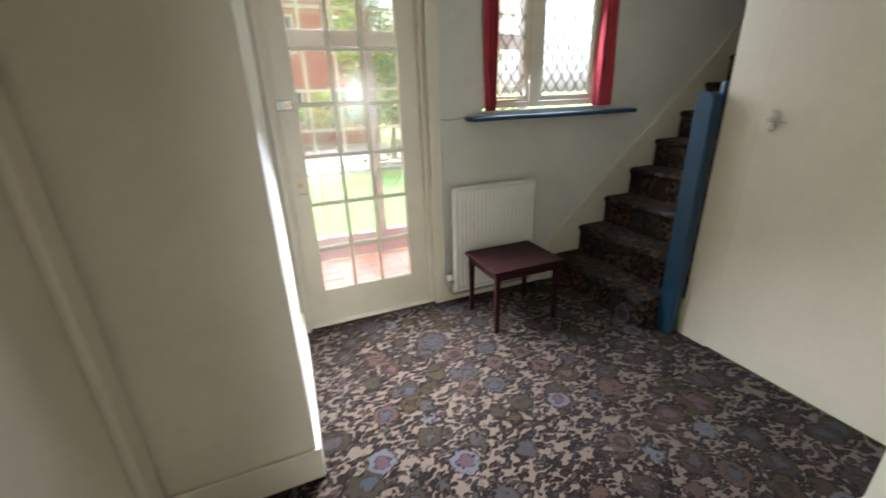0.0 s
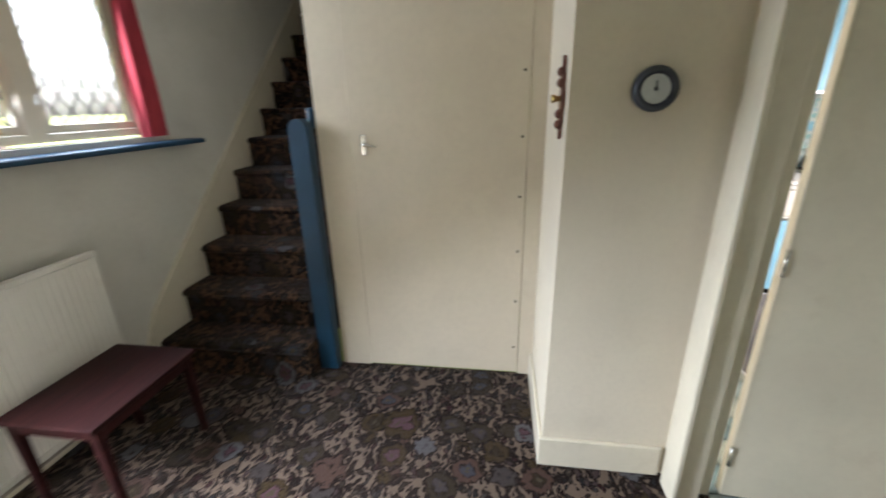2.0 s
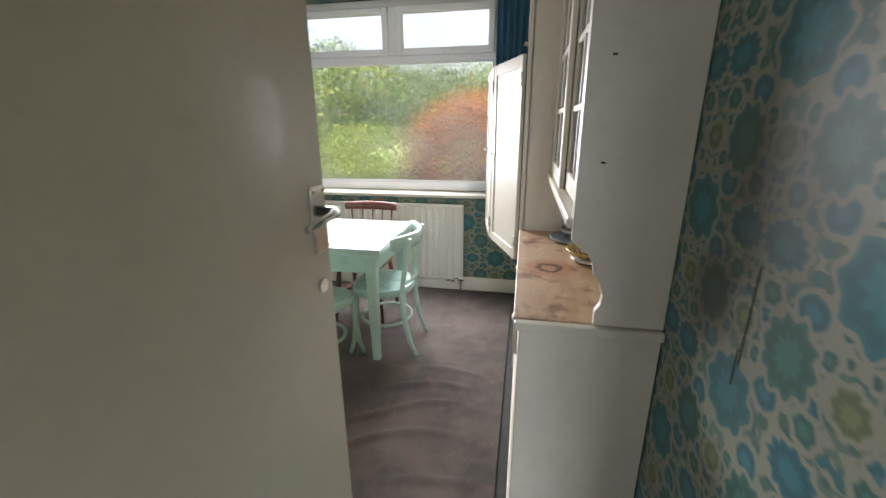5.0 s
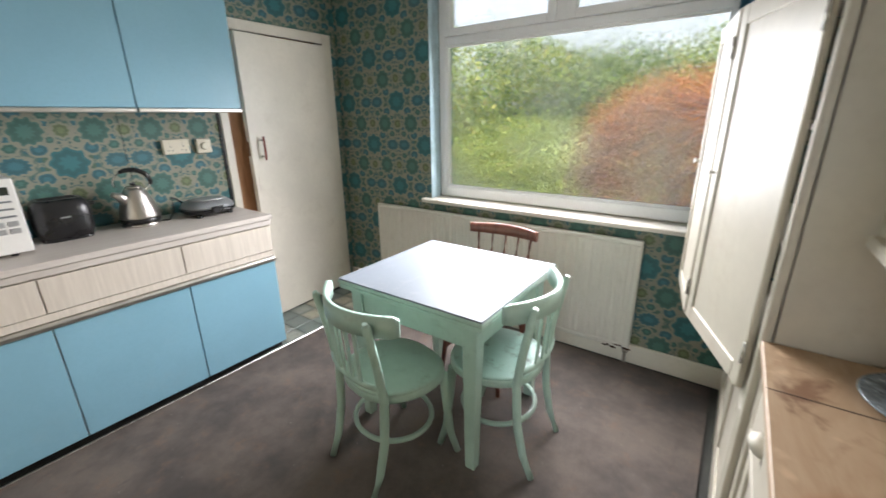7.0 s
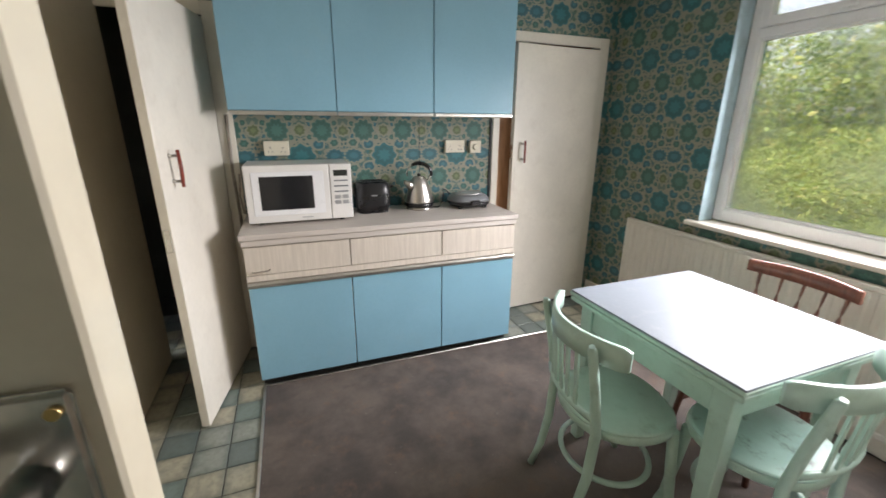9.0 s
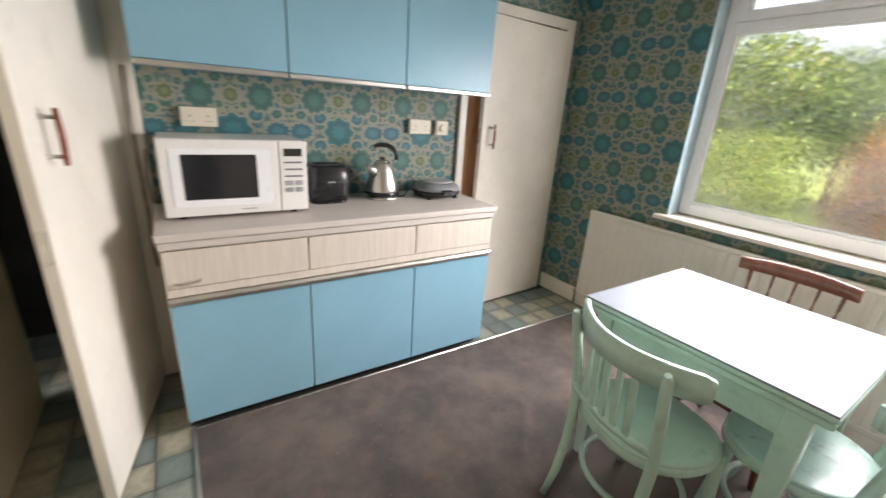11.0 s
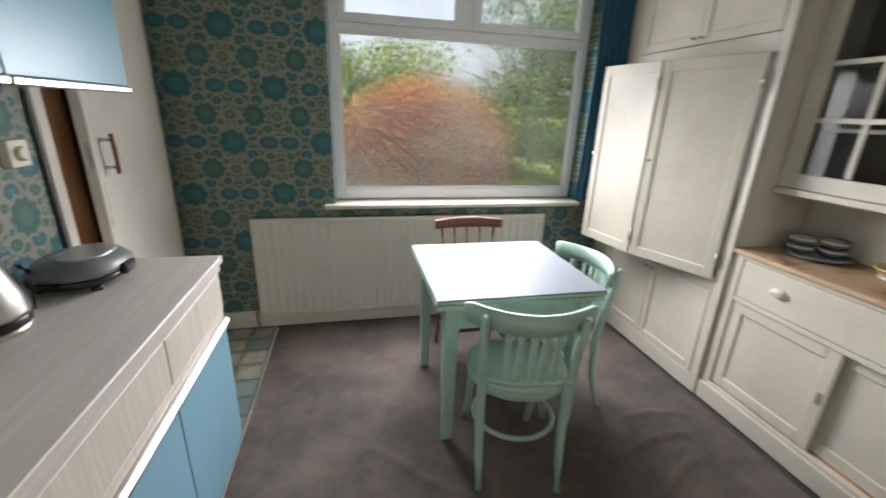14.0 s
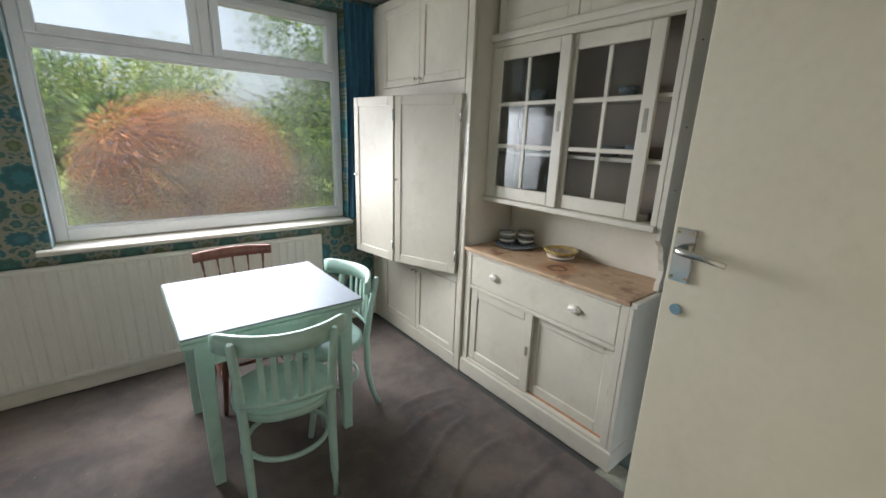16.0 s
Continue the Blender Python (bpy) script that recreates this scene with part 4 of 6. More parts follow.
struct("trim_threshold", boxed(0.155, 1.012, 2.70, 2.80, 0, 0.012), M_GLOSS, "painted door threshold", "trim")

# ---- hall window ----
hw = settle("window_2", (1.96, 2.74, 1.36), "leaded casement window with red curtains and blue sill", "window")
b = bmesh.new()
for q in ((1.445, 1.50, 1.375, 2.2), (2.42, 2.475, 1.375, 2.2), (1.835, 1.925, 1.375, 2.2), (1.50, 1.835, 1.375, 1.415), (1.925, 2.42, 1.375, 1.415), (1.50, 1.835, 2.15, 2.2), (1.925, 2.42, 2.15, 2.2)):
    box(b, q[0], q[1], 2.72, 2.79, q[2], q[3], 0.005)
part("window_frame", b, M_GLOSS, hw)
for x0, x1 in ((1.50, 1.835), (1.925, 2.42)):
    s = bmesh.new()
    for q in ((x0, x0 + 0.03, 1.415, 2.15), (x1 - 0.03, x1, 1.415, 2.15), (x0 + 0.03, x1 - 0.03, 1.415, 1.45), (x0 + 0.03, x1 - 0.03, 2.115, 2.15)):
        box(s, q[0], q[1], 2.73, 2.775, q[2], q[3], 0.003)
    sash = part("sash", s, M_GLOSS, hw)
    a0, a1, c0, c1 = x0 + 0.03, x1 - 0.03, 1.45, 2.115
    part("pane", boxed(a0, a1, 2.752, 2.756, c0, c1), M_BLOOMGLASS, sash).visible_shadow = False
    ld = bmesh.new()
    dx, dz = 0.088, 0.124
    for sgn in (1, -1):
        k = -14
        while k < 24:
            pts = []
            for u in range(0, 41):
                x = a0 + (a1 - a0) * u / 40
                z = c0 + (x - a0) * sgn * dz / dx + k * dz
                if c0 <= z <= c1:
                    pts.append((x, z))
            if len(pts) > 1:
                tube(ld, [(pts[0][0], 2.750, pts[0][1]), (pts[-1][0], 2.750, pts[-1][1])], 0.0037, 5)
            k += 1
    part("lead_lattice", ld, M_LEAD, sash)
part("casement_stay", boxed(1.56, 1.74, 2.715, 2.728, 1.42, 1.432, bevel=0.003), M_BRASS, hw)
b = boxed(1.315, 2.72, 2.56, 2.725, 1.305, 1.333, bevel=0.010, seg=3)
part("window_sill", b, M_NAVY, hw, "blue gloss painted sill")
curtain("curtain", 1.43, 1.56, 2.655, 1.362, 2.3, M_RED, "red curtain gathered at the side of the leaded window", 3, 0.014, lambda f: 0.55 + 0.5 * f)
curtain("curtain", 2.36, 2.53, 2.655, 1.362, 2.3, M_RED, "red curtain gathered at the side of the leaded window", 3.5, 0.014, lambda f: 1.0 - 0.25 * f)
cable = thing("cable", (1.2, 2.67, 1.32), "thin cable tacked along the wall by the sill", "cable")
b = bmesh.new()
tube(b, [(1.13, 2.674, 1.325), (1.2, 2.674, 1.318), (1.26, 2.674, 1.322), (1.32, 2.674, 1.335)], 0.003, 6)
part("wire", b, M_PIPE, cable)

# ---- stairs ----
st = settle("stairs", (2.2, 2.1, 0), "steep staircase with dark floral carpet", "stairs")
RISE, GO = 0.2145, 0.2415
for k in range(12):
    x = 2.115 + GO * k
    z = RISE * (k + 1)
    b = bmesh.new()
    prof = [(x, z - RISE), (x + GO + 0.03, z - RISE), (x + GO + 0.03, z), (x + 0.01, z), (x - 0.012, z - 0.008), (x - 0.02, z - 0.022), (x - 0.012, z - 0.038), (x + 0.002, z - 0.05)]
    prism(b, prof, 1.745 if k < 1 else 1.625, HN - 0.025, "y")
    part("step", b, M_STAIR, st)
b = bmesh.new()
prism(b, [(2.0, 0.0), (2.03, 0.24), (2.12, 0.40), (5.0, 0.40 + 2.88 * RISE / GO), (5.0, 0.0)], HN - 0.025, HN - 0.001, "y")
part("string_board", b, M_GLOSS, st, "cream painted wall string")
nw = thing("newel_post", (2.30, 1.685, 0), "tall blue painted newel post with rounded top", "newel post")
b = bmesh.new()
prism(b, [(1.632, 0), (1.74, 0), (1.74, 1.40), (1.73, 1.43), (1.705, 1.447), (1.668, 1.447), (1.642, 1.43), (1.632, 1.40)], 2.235, 2.305, "x")
bmesh.ops.bevel(b, geom=[e for e in b.edges if abs(e.verts[0].co.x - e.verts[1].co.x) < 1e-5], offset=0.006, segments=2, affect="EDGES")
part("post", b, M_NAVY, nw)
part("rail_stub", boxed(2.305, 2.42, 1.625, 1.665, 1.40, 1.50, bevel=0.012, seg=2), M_NAVY, nw)

# ---- hall things ----
stool = thing("side_table", (1.475, 2.295, 0), "small dark red wooden table beside the radiator", "table")
part("tabletop", boxed(1.215, 1.735, 2.085, 2.505, 0.425, 0.447, bevel=0.005, seg=2), M_STOOL, stool)
b = bmesh.new()
for q in ((1.24, 1.71, 2.105, 2.122), (1.24, 1.71, 2.468, 2.485), (1.24, 1.257, 2.122, 2.468), (1.693, 1.71, 2.122, 2.468)):
    box(b, *q, 0.375, 0.425)
part("apron", b, M_STOOL, stool)
for x in (1.252, 1.698):
    for y in (2.117, 2.473):
        b = bmesh.new()
        box(b, x - 0.018, x + 0.018, y - 0.018, y + 0.018, 0, 0.425, 0.003)
        for w in b.verts:
            if w.co.z < 0.2:
                w.co.x, w.co.y = x + (w.co.x - x) * 0.72, y + (w.co.y - y) * 0.72
        part("leg", b, M_STOOL, stool)

clk = thing("wall_clock", (1.69, 0.215, 1.53), "round dark-rimmed clock with pale dial on the cream wall", "clock", turn=-90)
clk.matrix_basis = pose(1.689, 0.232, 1.53, 0, -90, 0)
part("rim", lathe(bmesh.new(), [(0.058, 0), (0.065, 0.006), (0.067, 0.024), (0.063, 0.038), (0.056, 0.044), (0.047, 0.040), (0.043, 0.028)], 40), M_RIM, clk)
part("dial", turned([(0.044, 0.026), (0.042, 0.029)], 40), M_DIAL, clk)
b = boxed(-0.002, 0.024, -0.0018, 0.0018, 0.030, 0.0315)
lathe(b, [(0.006, 0.0295), (0.005, 0.034)], 14)
part("pointer", b, M_RIM, clk)

pl = thing("wall_plate", (1.80, 0.48, 1.51), "dark ornate cast plate with a brass knob", "wall plate")
b = bmesh.new()
out = [(0.0, -0.135), (0.018, -0.12), (0.012, -0.10), (0.03, -0.075), (0.026, -0.045), (0.042, -0.02), (0.042, 0.02), (0.026, 0.045), (0.03, 0.075), (0.012, 0.10), (0.018, 0.12), (0.0, 0.135)]
out = [(1.80 + a, 1.51 + c) for a, c in out] + [(1.80 - a, 1.51 + c) for a, c in out[-2:0:-1]]
prism(b, out, 0.481, 0.492, "y")
for s in (-0.085, -0.05, 0.05, 0.085):
    bmesh.ops.create_icosphere(b, subdivisions=2, radius=0.017, matrix=Matrix.Translation((1.80, 0.492, 1.51 + s)))
part("backplate", b, M_CHAIRW, pl)
part("knob", tube(bmesh.new(), [(1.80, 0.490, 1.51), (1.80, 0.504, 1.51), (1.80, 0.514, 1.51), (1.80, 0.524, 1.51)], [0.012, 0.008, 0.015, 0.012], 14), M_BRASS, pl, "brass knob")


def rounded(rx, ry, p, n=36):
    return [(rx * abs(math.cos(a)) ** (2 / p) * (1 if math.cos(a) >= 0 else -1), ry * abs(math.sin(a)) ** (2 / p) * (1 if math.sin(a) >= 0 else -1))
            for a in (2 * math.pi * k / n for k in range(n))]


def loft(bm, rings, at):
    rr = []
    for outline, z in rings:
        rr.append([bm.verts.new((at[0] + x, at[1] + y, at[2] + z)) for x, y in outline])
    n = len(rr[0])
    for a, c in zip(rr, rr[1:]):
        for k in range(n):
            bm.faces.new((a[k], a[(k + 1) % n], c[(k + 1) % n], c[k])).smooth = True
    bm.faces.new(rr[0][::-1])
    bm.faces.new(rr[-1])
    return bm



# ---- kitchen units ----
bc = thing("base_cabinet", (3.79, -1.525, 0), "blue and grey laminate sideboard unit with drawers", "cabinet")
UX, UY0, UY1 = 3.535, -2.33, -0.715
part("carcass", boxed(UX + 0.018, EAST - 0.004, UY0, UY1, 0.06, 0.885, bevel=0.002), M_LAMV, bc)
part("plinth", boxed(UX + 0.05, EAST - 0.01, UY0 + 0.01, UY1 - 0.01, 0.0, 0.06), M_PLINTH, bc, "black recessed plinth")
split = [UY1, -1.264, -1.82, UY0]
for k in range(3):
    y1, y0 = split[k] - 0.003, split[k + 1] + 0.003
    part("door", boxed(UX, UX + 0.017, y0, y1, 0.055, 0.622, bevel=0.002), M_BLUE, bc, "plain pale blue laminate door")
    part("drawer_front", boxed(UX, UX + 0.017, y0, y1, 0.696, 0.850, bevel=0.002), M_LAMV, bc, "grey grained drawer front")
b = bmesh.new()
prism(b, [(UX - 0.012, 0.627), (UX - 0.016, 0.643), (UX - 0.006, 0.653), (UX + 0.016, 0.655), (UX + 0.016, 0.627)], UY0, UY1, "y")
part("handle_rail", b, M_ALU, bc, "long aluminium finger rail")
part("rail_band", boxed(UX + 0.004, UX + 0.02, UY0, UY1, 0.657, 0.692, bevel=0.002), M_LAMV, bc)
b = bmesh.new()
tube(b, [(UX - 0.001, -0.75, 0.715), (UX - 0.02, -0.76, 0.717), (UX - 0.02, -0.83, 0.721), (UX - 0.001, -0.835, 0.723)], 0.004, 6)
part("handle", b, M_PIPE, bc)
wt = thing("worktop", (3.79, -1.525, 0.885), "pale grey wood-grain laminate worktop over the units", "worktop")
b = boxed(UX - 0.02, EAST - 0.003, UY0 - 0.012, UY1 + 0.012, 0.893, 0.922, bevel=0.003)
part("slab", b, M_LAMH, wt)
part("edge_strip", boxed(UX - 0.008, UX + 0.01, UY0 - 0.006, UY1 + 0.006, 0.858, 0.890, bevel=0.003), M_LAMH, wt)

wc = thing("wall_cabinet", (3.9, -1.545, 1.52), "pale blue laminate wall cabinet with three doors", "cabinet")
CX, CY0, CY1 = 3.745, -2.385, -0.715
part("carcass", boxed(CX + 0.018, EAST - 0.004, CY0, CY1, 1.525, 2.34, bevel=0.002), M_BLUE, wc)
cs = [CY1, -1.268, -1.842, CY0]
for k in range(3):
    part("door", boxed(CX, CX + 0.017, cs[k + 1] + 0.003, cs[k] - 0.003, 1.538, 2.335, bevel=0.002), M_BLUE, wc, "plain pale blue laminate door")
for k in range(3):
    part("trim", boxed(CX - 0.012, CX + 0.03, cs[k + 1] + 0.004, cs[k] - 0.004, 1.515, 1.536, bevel=0.004), M_ALU, wc, "aluminium edge strip")
pb = thing("splashback", (EAST, -1.55, 0.92), "papered board behind the worktop with a dark metal edge", "panel")
part("edge_bead", boxed(EAST - 0.012, EAST, -2.398, -2.388, 0.925, 1.515, bevel=0.002), M_LEAD, pb)


part("paper_seam", boxed(EAST - 0.0015, EAST - 0.0002, -1.848, -1.8455, 0.925, 1.515), M_HOLE, pb, "open seam in the wallpaper")


def socket(name, y, z, w, label, double=True):
    t = thing(name, (EAST, y, z), label, "socket")
    part("plate", boxed(EAST - 0.032, EAST - 0.001, y - w / 2, y + w / 2, z - 0.043, z + 0.043, bevel=0.004, seg=2), M_SOCKET, t)
    if double:
        for s in (-1, 1):
            c = y + s * w * 0.25
            for dy, dz, hw, hh in ((0, 0.012, 0.002, 0.0045), (-0.011, -0.012, 0.0032, 0.002), (0.011, -0.012, 0.0032, 0.002)):
                part("pin_slot", boxed(EAST - 0.0335, EAST - 0.031, c + dy - hw, c + dy + hw, z + dz - hh - 0.008, z + dz + hh - 0.008), M_HOLE, t)
            part("switch", boxed(EAST - 0.036, EAST - 0.031, c - 0.005, c + 0.005, z + 0.016, z + 0.030, bevel=0.001), M_SOCKET, t)
    else:
        part("dial", tube(bmesh.new(), [(EAST - 0.03, y, z), (EAST - 0.044, y, z), (EAST - 0.047, y, z)], [0.024, 0.022, 0.018], 20), M_SOCKET, t)
    return t


socket("socket", -0.924, 1.325, 0.146, "ivory double wall socket over the microwave")
socket("socket", -2.103, 1.322, 0.146, "ivory double wall socket over the kettle")
socket("dimmer_switch", -2.264, 1.318, 0.086, "ivory round dimmer switch on the papered wall", False)

mw = thing("microwave", (3.88, -1.055, 0.922), "white microwave oven with a dark glass door", "microwave")
MX, MY0, MY1, MZ0, MZ1 = 3.705, -1.318, -0.748, 0.938, 1.254
part("body", boxed(MX + 0.016, 4.05, MY0, MY1, MZ0, MZ1, bevel=0.006, seg=2), M_PLASTIC, mw)
mdoor = part("door", boxed(MX, MX + 0.015, MY0 + 0.125, MY1, MZ0, MZ1, bevel=0.005, seg=2), M_PLASTIC, mw)
part("door_inset", boxed(MX - 0.003, MX + 0.002, MY0 + 0.155, MY1 - 0.035, MZ0 + 0.04, MZ1 - 0.035, bevel=0.004), M_UPVC, mdoor)
part("window", boxed(MX - 0.005, MX - 0.001, MY0 + 0.215, MY1 - 0.075, MZ0 + 0.07, MZ1 - 0.06, bevel=0.002), M_MICRO, mdoor, "dark oven glass")
part("maker_mark", boxed(MX - 0.001, MX + 0.001, -1.09, -1.03, MZ0 + 0.018, MZ0 + 0.024), M_SILVER, mdoor)
mp = part("control_panel", boxed(MX, MX + 0.015, MY0, MY0 + 0.122, MZ0, MZ1, bevel=0.005, seg=2), M_PLASTIC, mw)
part("display", boxed(MX - 0.002, MX + 0.002, MY0 + 0.022, MY0 + 0.10, MZ1 - 0.068, MZ1 - 0.034), M_LCD, mp)
for r in range(5):
    for c in range(2 if r > 2 else 1):
        w = 0.078 if r <= 2 else 0.034
        y = MY0 + 0.022 + c * 0.044
        z = MZ1 - 0.095 - r * 0.031
        part("button", boxed(MX - 0.003, MX + 0.002, y, y + w, z - (0.004 if r < 3 else 0.011), z + (0.004 if r < 3 else 0.011), bevel=0.001), M_SILVER if r > 2 else M_GREY, mp)
for y in (MY0 + 0.06, MY1 - 0.06):
    for x in (MX + 0.05, 4.0):
        part("foot", turned([(0.014, 0), (0.012, 0.017)], 12, (x, y, 0.922)), M_BLACK, mw)

ts = thing("toaster", (3.92, -1.475, 0.922), "glossy black two-slot toaster", "toaster")
ts.scale = (1.05, 1.05, 1.05)
b = loft(bmesh.new(), [(rounded(0.075, 0.095, 4), 0.012), (rounded(0.088, 0.106, 3.6), 0.05), (rounded(0.088, 0.106, 3.6), 0.13), (rounded(0.080, 0.098, 3.6), 0.175), (rounded(0.066, 0.085, 3.6), 0.19)], (3.92, -1.475, 0.922))
part("shell", b, M_BLACK, ts)
for x in (3.885, 3.93):
    part("slot", boxed(x, x + 0.026, -1.54, -1.41, 1.1115, 1.1145), M_PLINTH, ts)
part("base", loft(bmesh.new(), [(rounded(0.072, 0.092, 4), 0.0), (rounded(0.074, 0.094, 4), 0.012)], (3.92, -1.475, 0.922)), M_BLACK, ts)
part("lever", boxed(3.90, 3.94, -1.605, -1.575, 1.065, 1.08, bevel=0.004), M_BLACK, ts)
part("maker_mark", boxed(3.8295, 3.8325, -1.49, -1.455, 1.03, 1.037), M_SILVER, ts)

kt = thing("kettle", (3.90, -1.79, 0.922), "brushed steel pyramid kettle with black handle", "kettle")
K = (3.915, -1.795, 0.922)
kt.location = K
ORIGIN[kt] = Vector(K)
kt.scale = (1.09, 1.09, 1.09)
part("power_base", turned([(0.082, 0), (0.084, 0.006), (0.080, 0.016)], 36, K), M_STEEL, kt)
part("collar", turned([(0.082, 0.017), (0.086, 0.02), (0.086, 0.036), (0.083, 0.04)], 36, K), M_BLACK, kt)
part("body", turned([(0.087, 0.041), (0.088, 0.05), (0.080, 0.085), (0.064, 0.135), (0.048, 0.175), (0.040, 0.187), (0.036, 0.190)], 40, K), M_STEEL, kt)
lid = part("lid", turned([(0.036, 0.190), (0.034, 0.197), (0.012, 0.2)], 28, K), M_STEEL, kt)
part("lid_knob", turned([(0.008, 0.2), (0.013, 0.207), (0.011, 0.215)], 16, K), M_BLACK, lid)
b = bmesh.new()
tube(b, [(K[0] - 0.015, K[1] + 0.045, K[2] + 0.130), (K[0] - 0.022, K[1] + 0.075, K[2] + 0.158), (K[0] - 0.028, K[1] + 0.10, K[2] + 0.172)], [0.03, 0.02, 0.012], 14)
part("spout", b, M_STEEL, kt)
arc = []
for i in range(13):
    a = math.radians(195 - i * 17.5)
    arc.append((K[0] - 0.015 * math.cos(a), K[1] - 0.075 * math.cos(a), K[2] + 0.215 + 0.062 * math.sin(a)))
part("handle_bracket", tube(bmesh.new(), arc[:6], 0.0045, 8), M_CHROME, kt)
part("handle_bracket", tube(bmesh.new(), [arc[-1], (K[0] + 0.006, K[1] - 0.045, K[2] + 0.165)], 0.0045, 8), M_CHROME, kt)
b = bmesh.new()
tube(b, arc[4:], [0.008, 0.011, 0.012, 0.012, 0.012, 0.012, 0.012, 0.011, 0.009], 12)
part("handle_grip", b, M_BLACK, kt)

gr = thing("sandwich_toaster", (3.86, -2.13, 0.922), "grey and black hinged sandwich toaster with cable", "sandwich toaster")
G = (3.875, -2.14, 0.922)
gr.location = G
ORIGIN[gr] = Vector(G)
gr.scale = (1.13, 1.13, 1.1)


part("lower_half", loft(bmesh.new(), [(rounded(0.09, 0.11, 2.6), 0.012), (rounded(0.11, 0.125, 2.6), 0.022), (rounded(0.112, 0.127, 2.6), 0.038)], G), M_BLACK, gr)
part("upper_half", loft(bmesh.new(), [(rounded(0.112, 0.127, 2.6), 0.041), (rounded(0.110, 0.124, 2.6), 0.056), (rounded(0.090, 0.105, 2.4), 0.078), (rounded(0.055, 0.07, 2.2), 0.088)], G), M_GREY, gr)
part("cover_plate", loft(bmesh.new(), [(rounded(0.068, 0.085, 2.2), 0.084), (rounded(0.058, 0.078, 2.2), 0.0905)], (G[0] - 0.015, G[1], G[2])), M_SILVER, gr, "silver cover plate")
part("catch", boxed(G[0] - 0.125, G[0] - 0.105, G[1] - 0.03, G[1] + 0.03, G[2] + 0.022, G[2] + 0.055, bevel=0.005), M_BLACK, gr)
for dx in (-0.07, 0.07):
    for dy in (-0.08, 0.08):
        part("foot", turned([(0.014, 0), (0.012, 0.014)], 12, (G[0] + dx, G[1] + dy, G[2])), M_BLACK, gr)
b = bmesh.new()
tube(b, [(3.94, -2.05, 0.985), (3.95, -2.02, 1.02), (3.92, -1.99, 1.03), (3.90, -1.985, 1.0), (3.90, -1.98, 0.96), (3.885, -1.95, 0.928), (3.90, -1.91, 0.926), (3.93, -1.88, 0.926)], 0.004, 8)
part("power_cable", b, M_BLACK, gr)
pipes = thing("pipe", (4.03, -0.66, 0.3), "painted pipe and cables beside the units", "pipe")
b = bmesh.new()
tube(b, [(4.045, -0.672, 1.52), (4.04, -0.665, 1.2), (4.045, -0.672, 0.9), (4.03, -0.668, 0.72), (4.045, -0.672, 0.62)], 0.009, 8)
tube(b, [(4.03, -0.70, 1.18), (4.0, -0.69, 1.05), (4.01, -0.70, 0.94)], 0.006, 8)
part("tube", b, M_PIPE, pipes)


# ---- table and chairs ----
tb = thing("kitchen_table", (2.30, -2.49, 0), "mint green draw-leaf kitchen table with white laminate top", "table")
TX0, TX1, TY0, TY1 = 1.90, 2.683, -2.862, -2.122
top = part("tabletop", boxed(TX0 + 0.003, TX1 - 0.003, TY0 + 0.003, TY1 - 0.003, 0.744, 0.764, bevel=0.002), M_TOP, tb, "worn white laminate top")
part("top_edge", boxed(TX0, TX1, TY0, TY1, 0.741, 0.758, bevel=0.004), M_MINT, tb)
part("draw_leaf", boxed(TX0 + 0.004, TX1 - 0.004, TY0 + 0.006, TY1 - 0.004, 0.715, 0.737, bevel=0.004), M_MINT, tb)
ix0, ix1, iy0, iy1 = TX0 + 0.06, TX1 - 0.06, TY0 + 0.05, TY1 - 0.05
for q in ((ix0, ix1, iy1 - 0.02, iy1), (ix0, ix1, iy0, iy0 + 0.02), (ix0, ix0 + 0.02, iy0 + 0.02, iy1 - 0.02), (ix1 - 0.02, ix1, iy0 + 0.02, iy1 - 0.02)):
    part("apron", boxed(*q, 0.60, 0.715, bevel=0.002), M_MINT, tb)
for x in (ix0 + 0.02, ix1 - 0.02):
    for y in (iy0 + 0.02, iy1 - 0.02):
        b = bmesh.new()
        box(b, x - 0.034, x + 0.034, y - 0.034, y + 0.034, 0.004, 0.714, 0.004)
        for w in b.verts:
            if w.co.z < 0.3:
                w.co.x, w.co.y = x + (w.co.x - x) * 0.66, y + (w.co.y - y) * 0.66
        part("leg", b, M_MINT, tb)


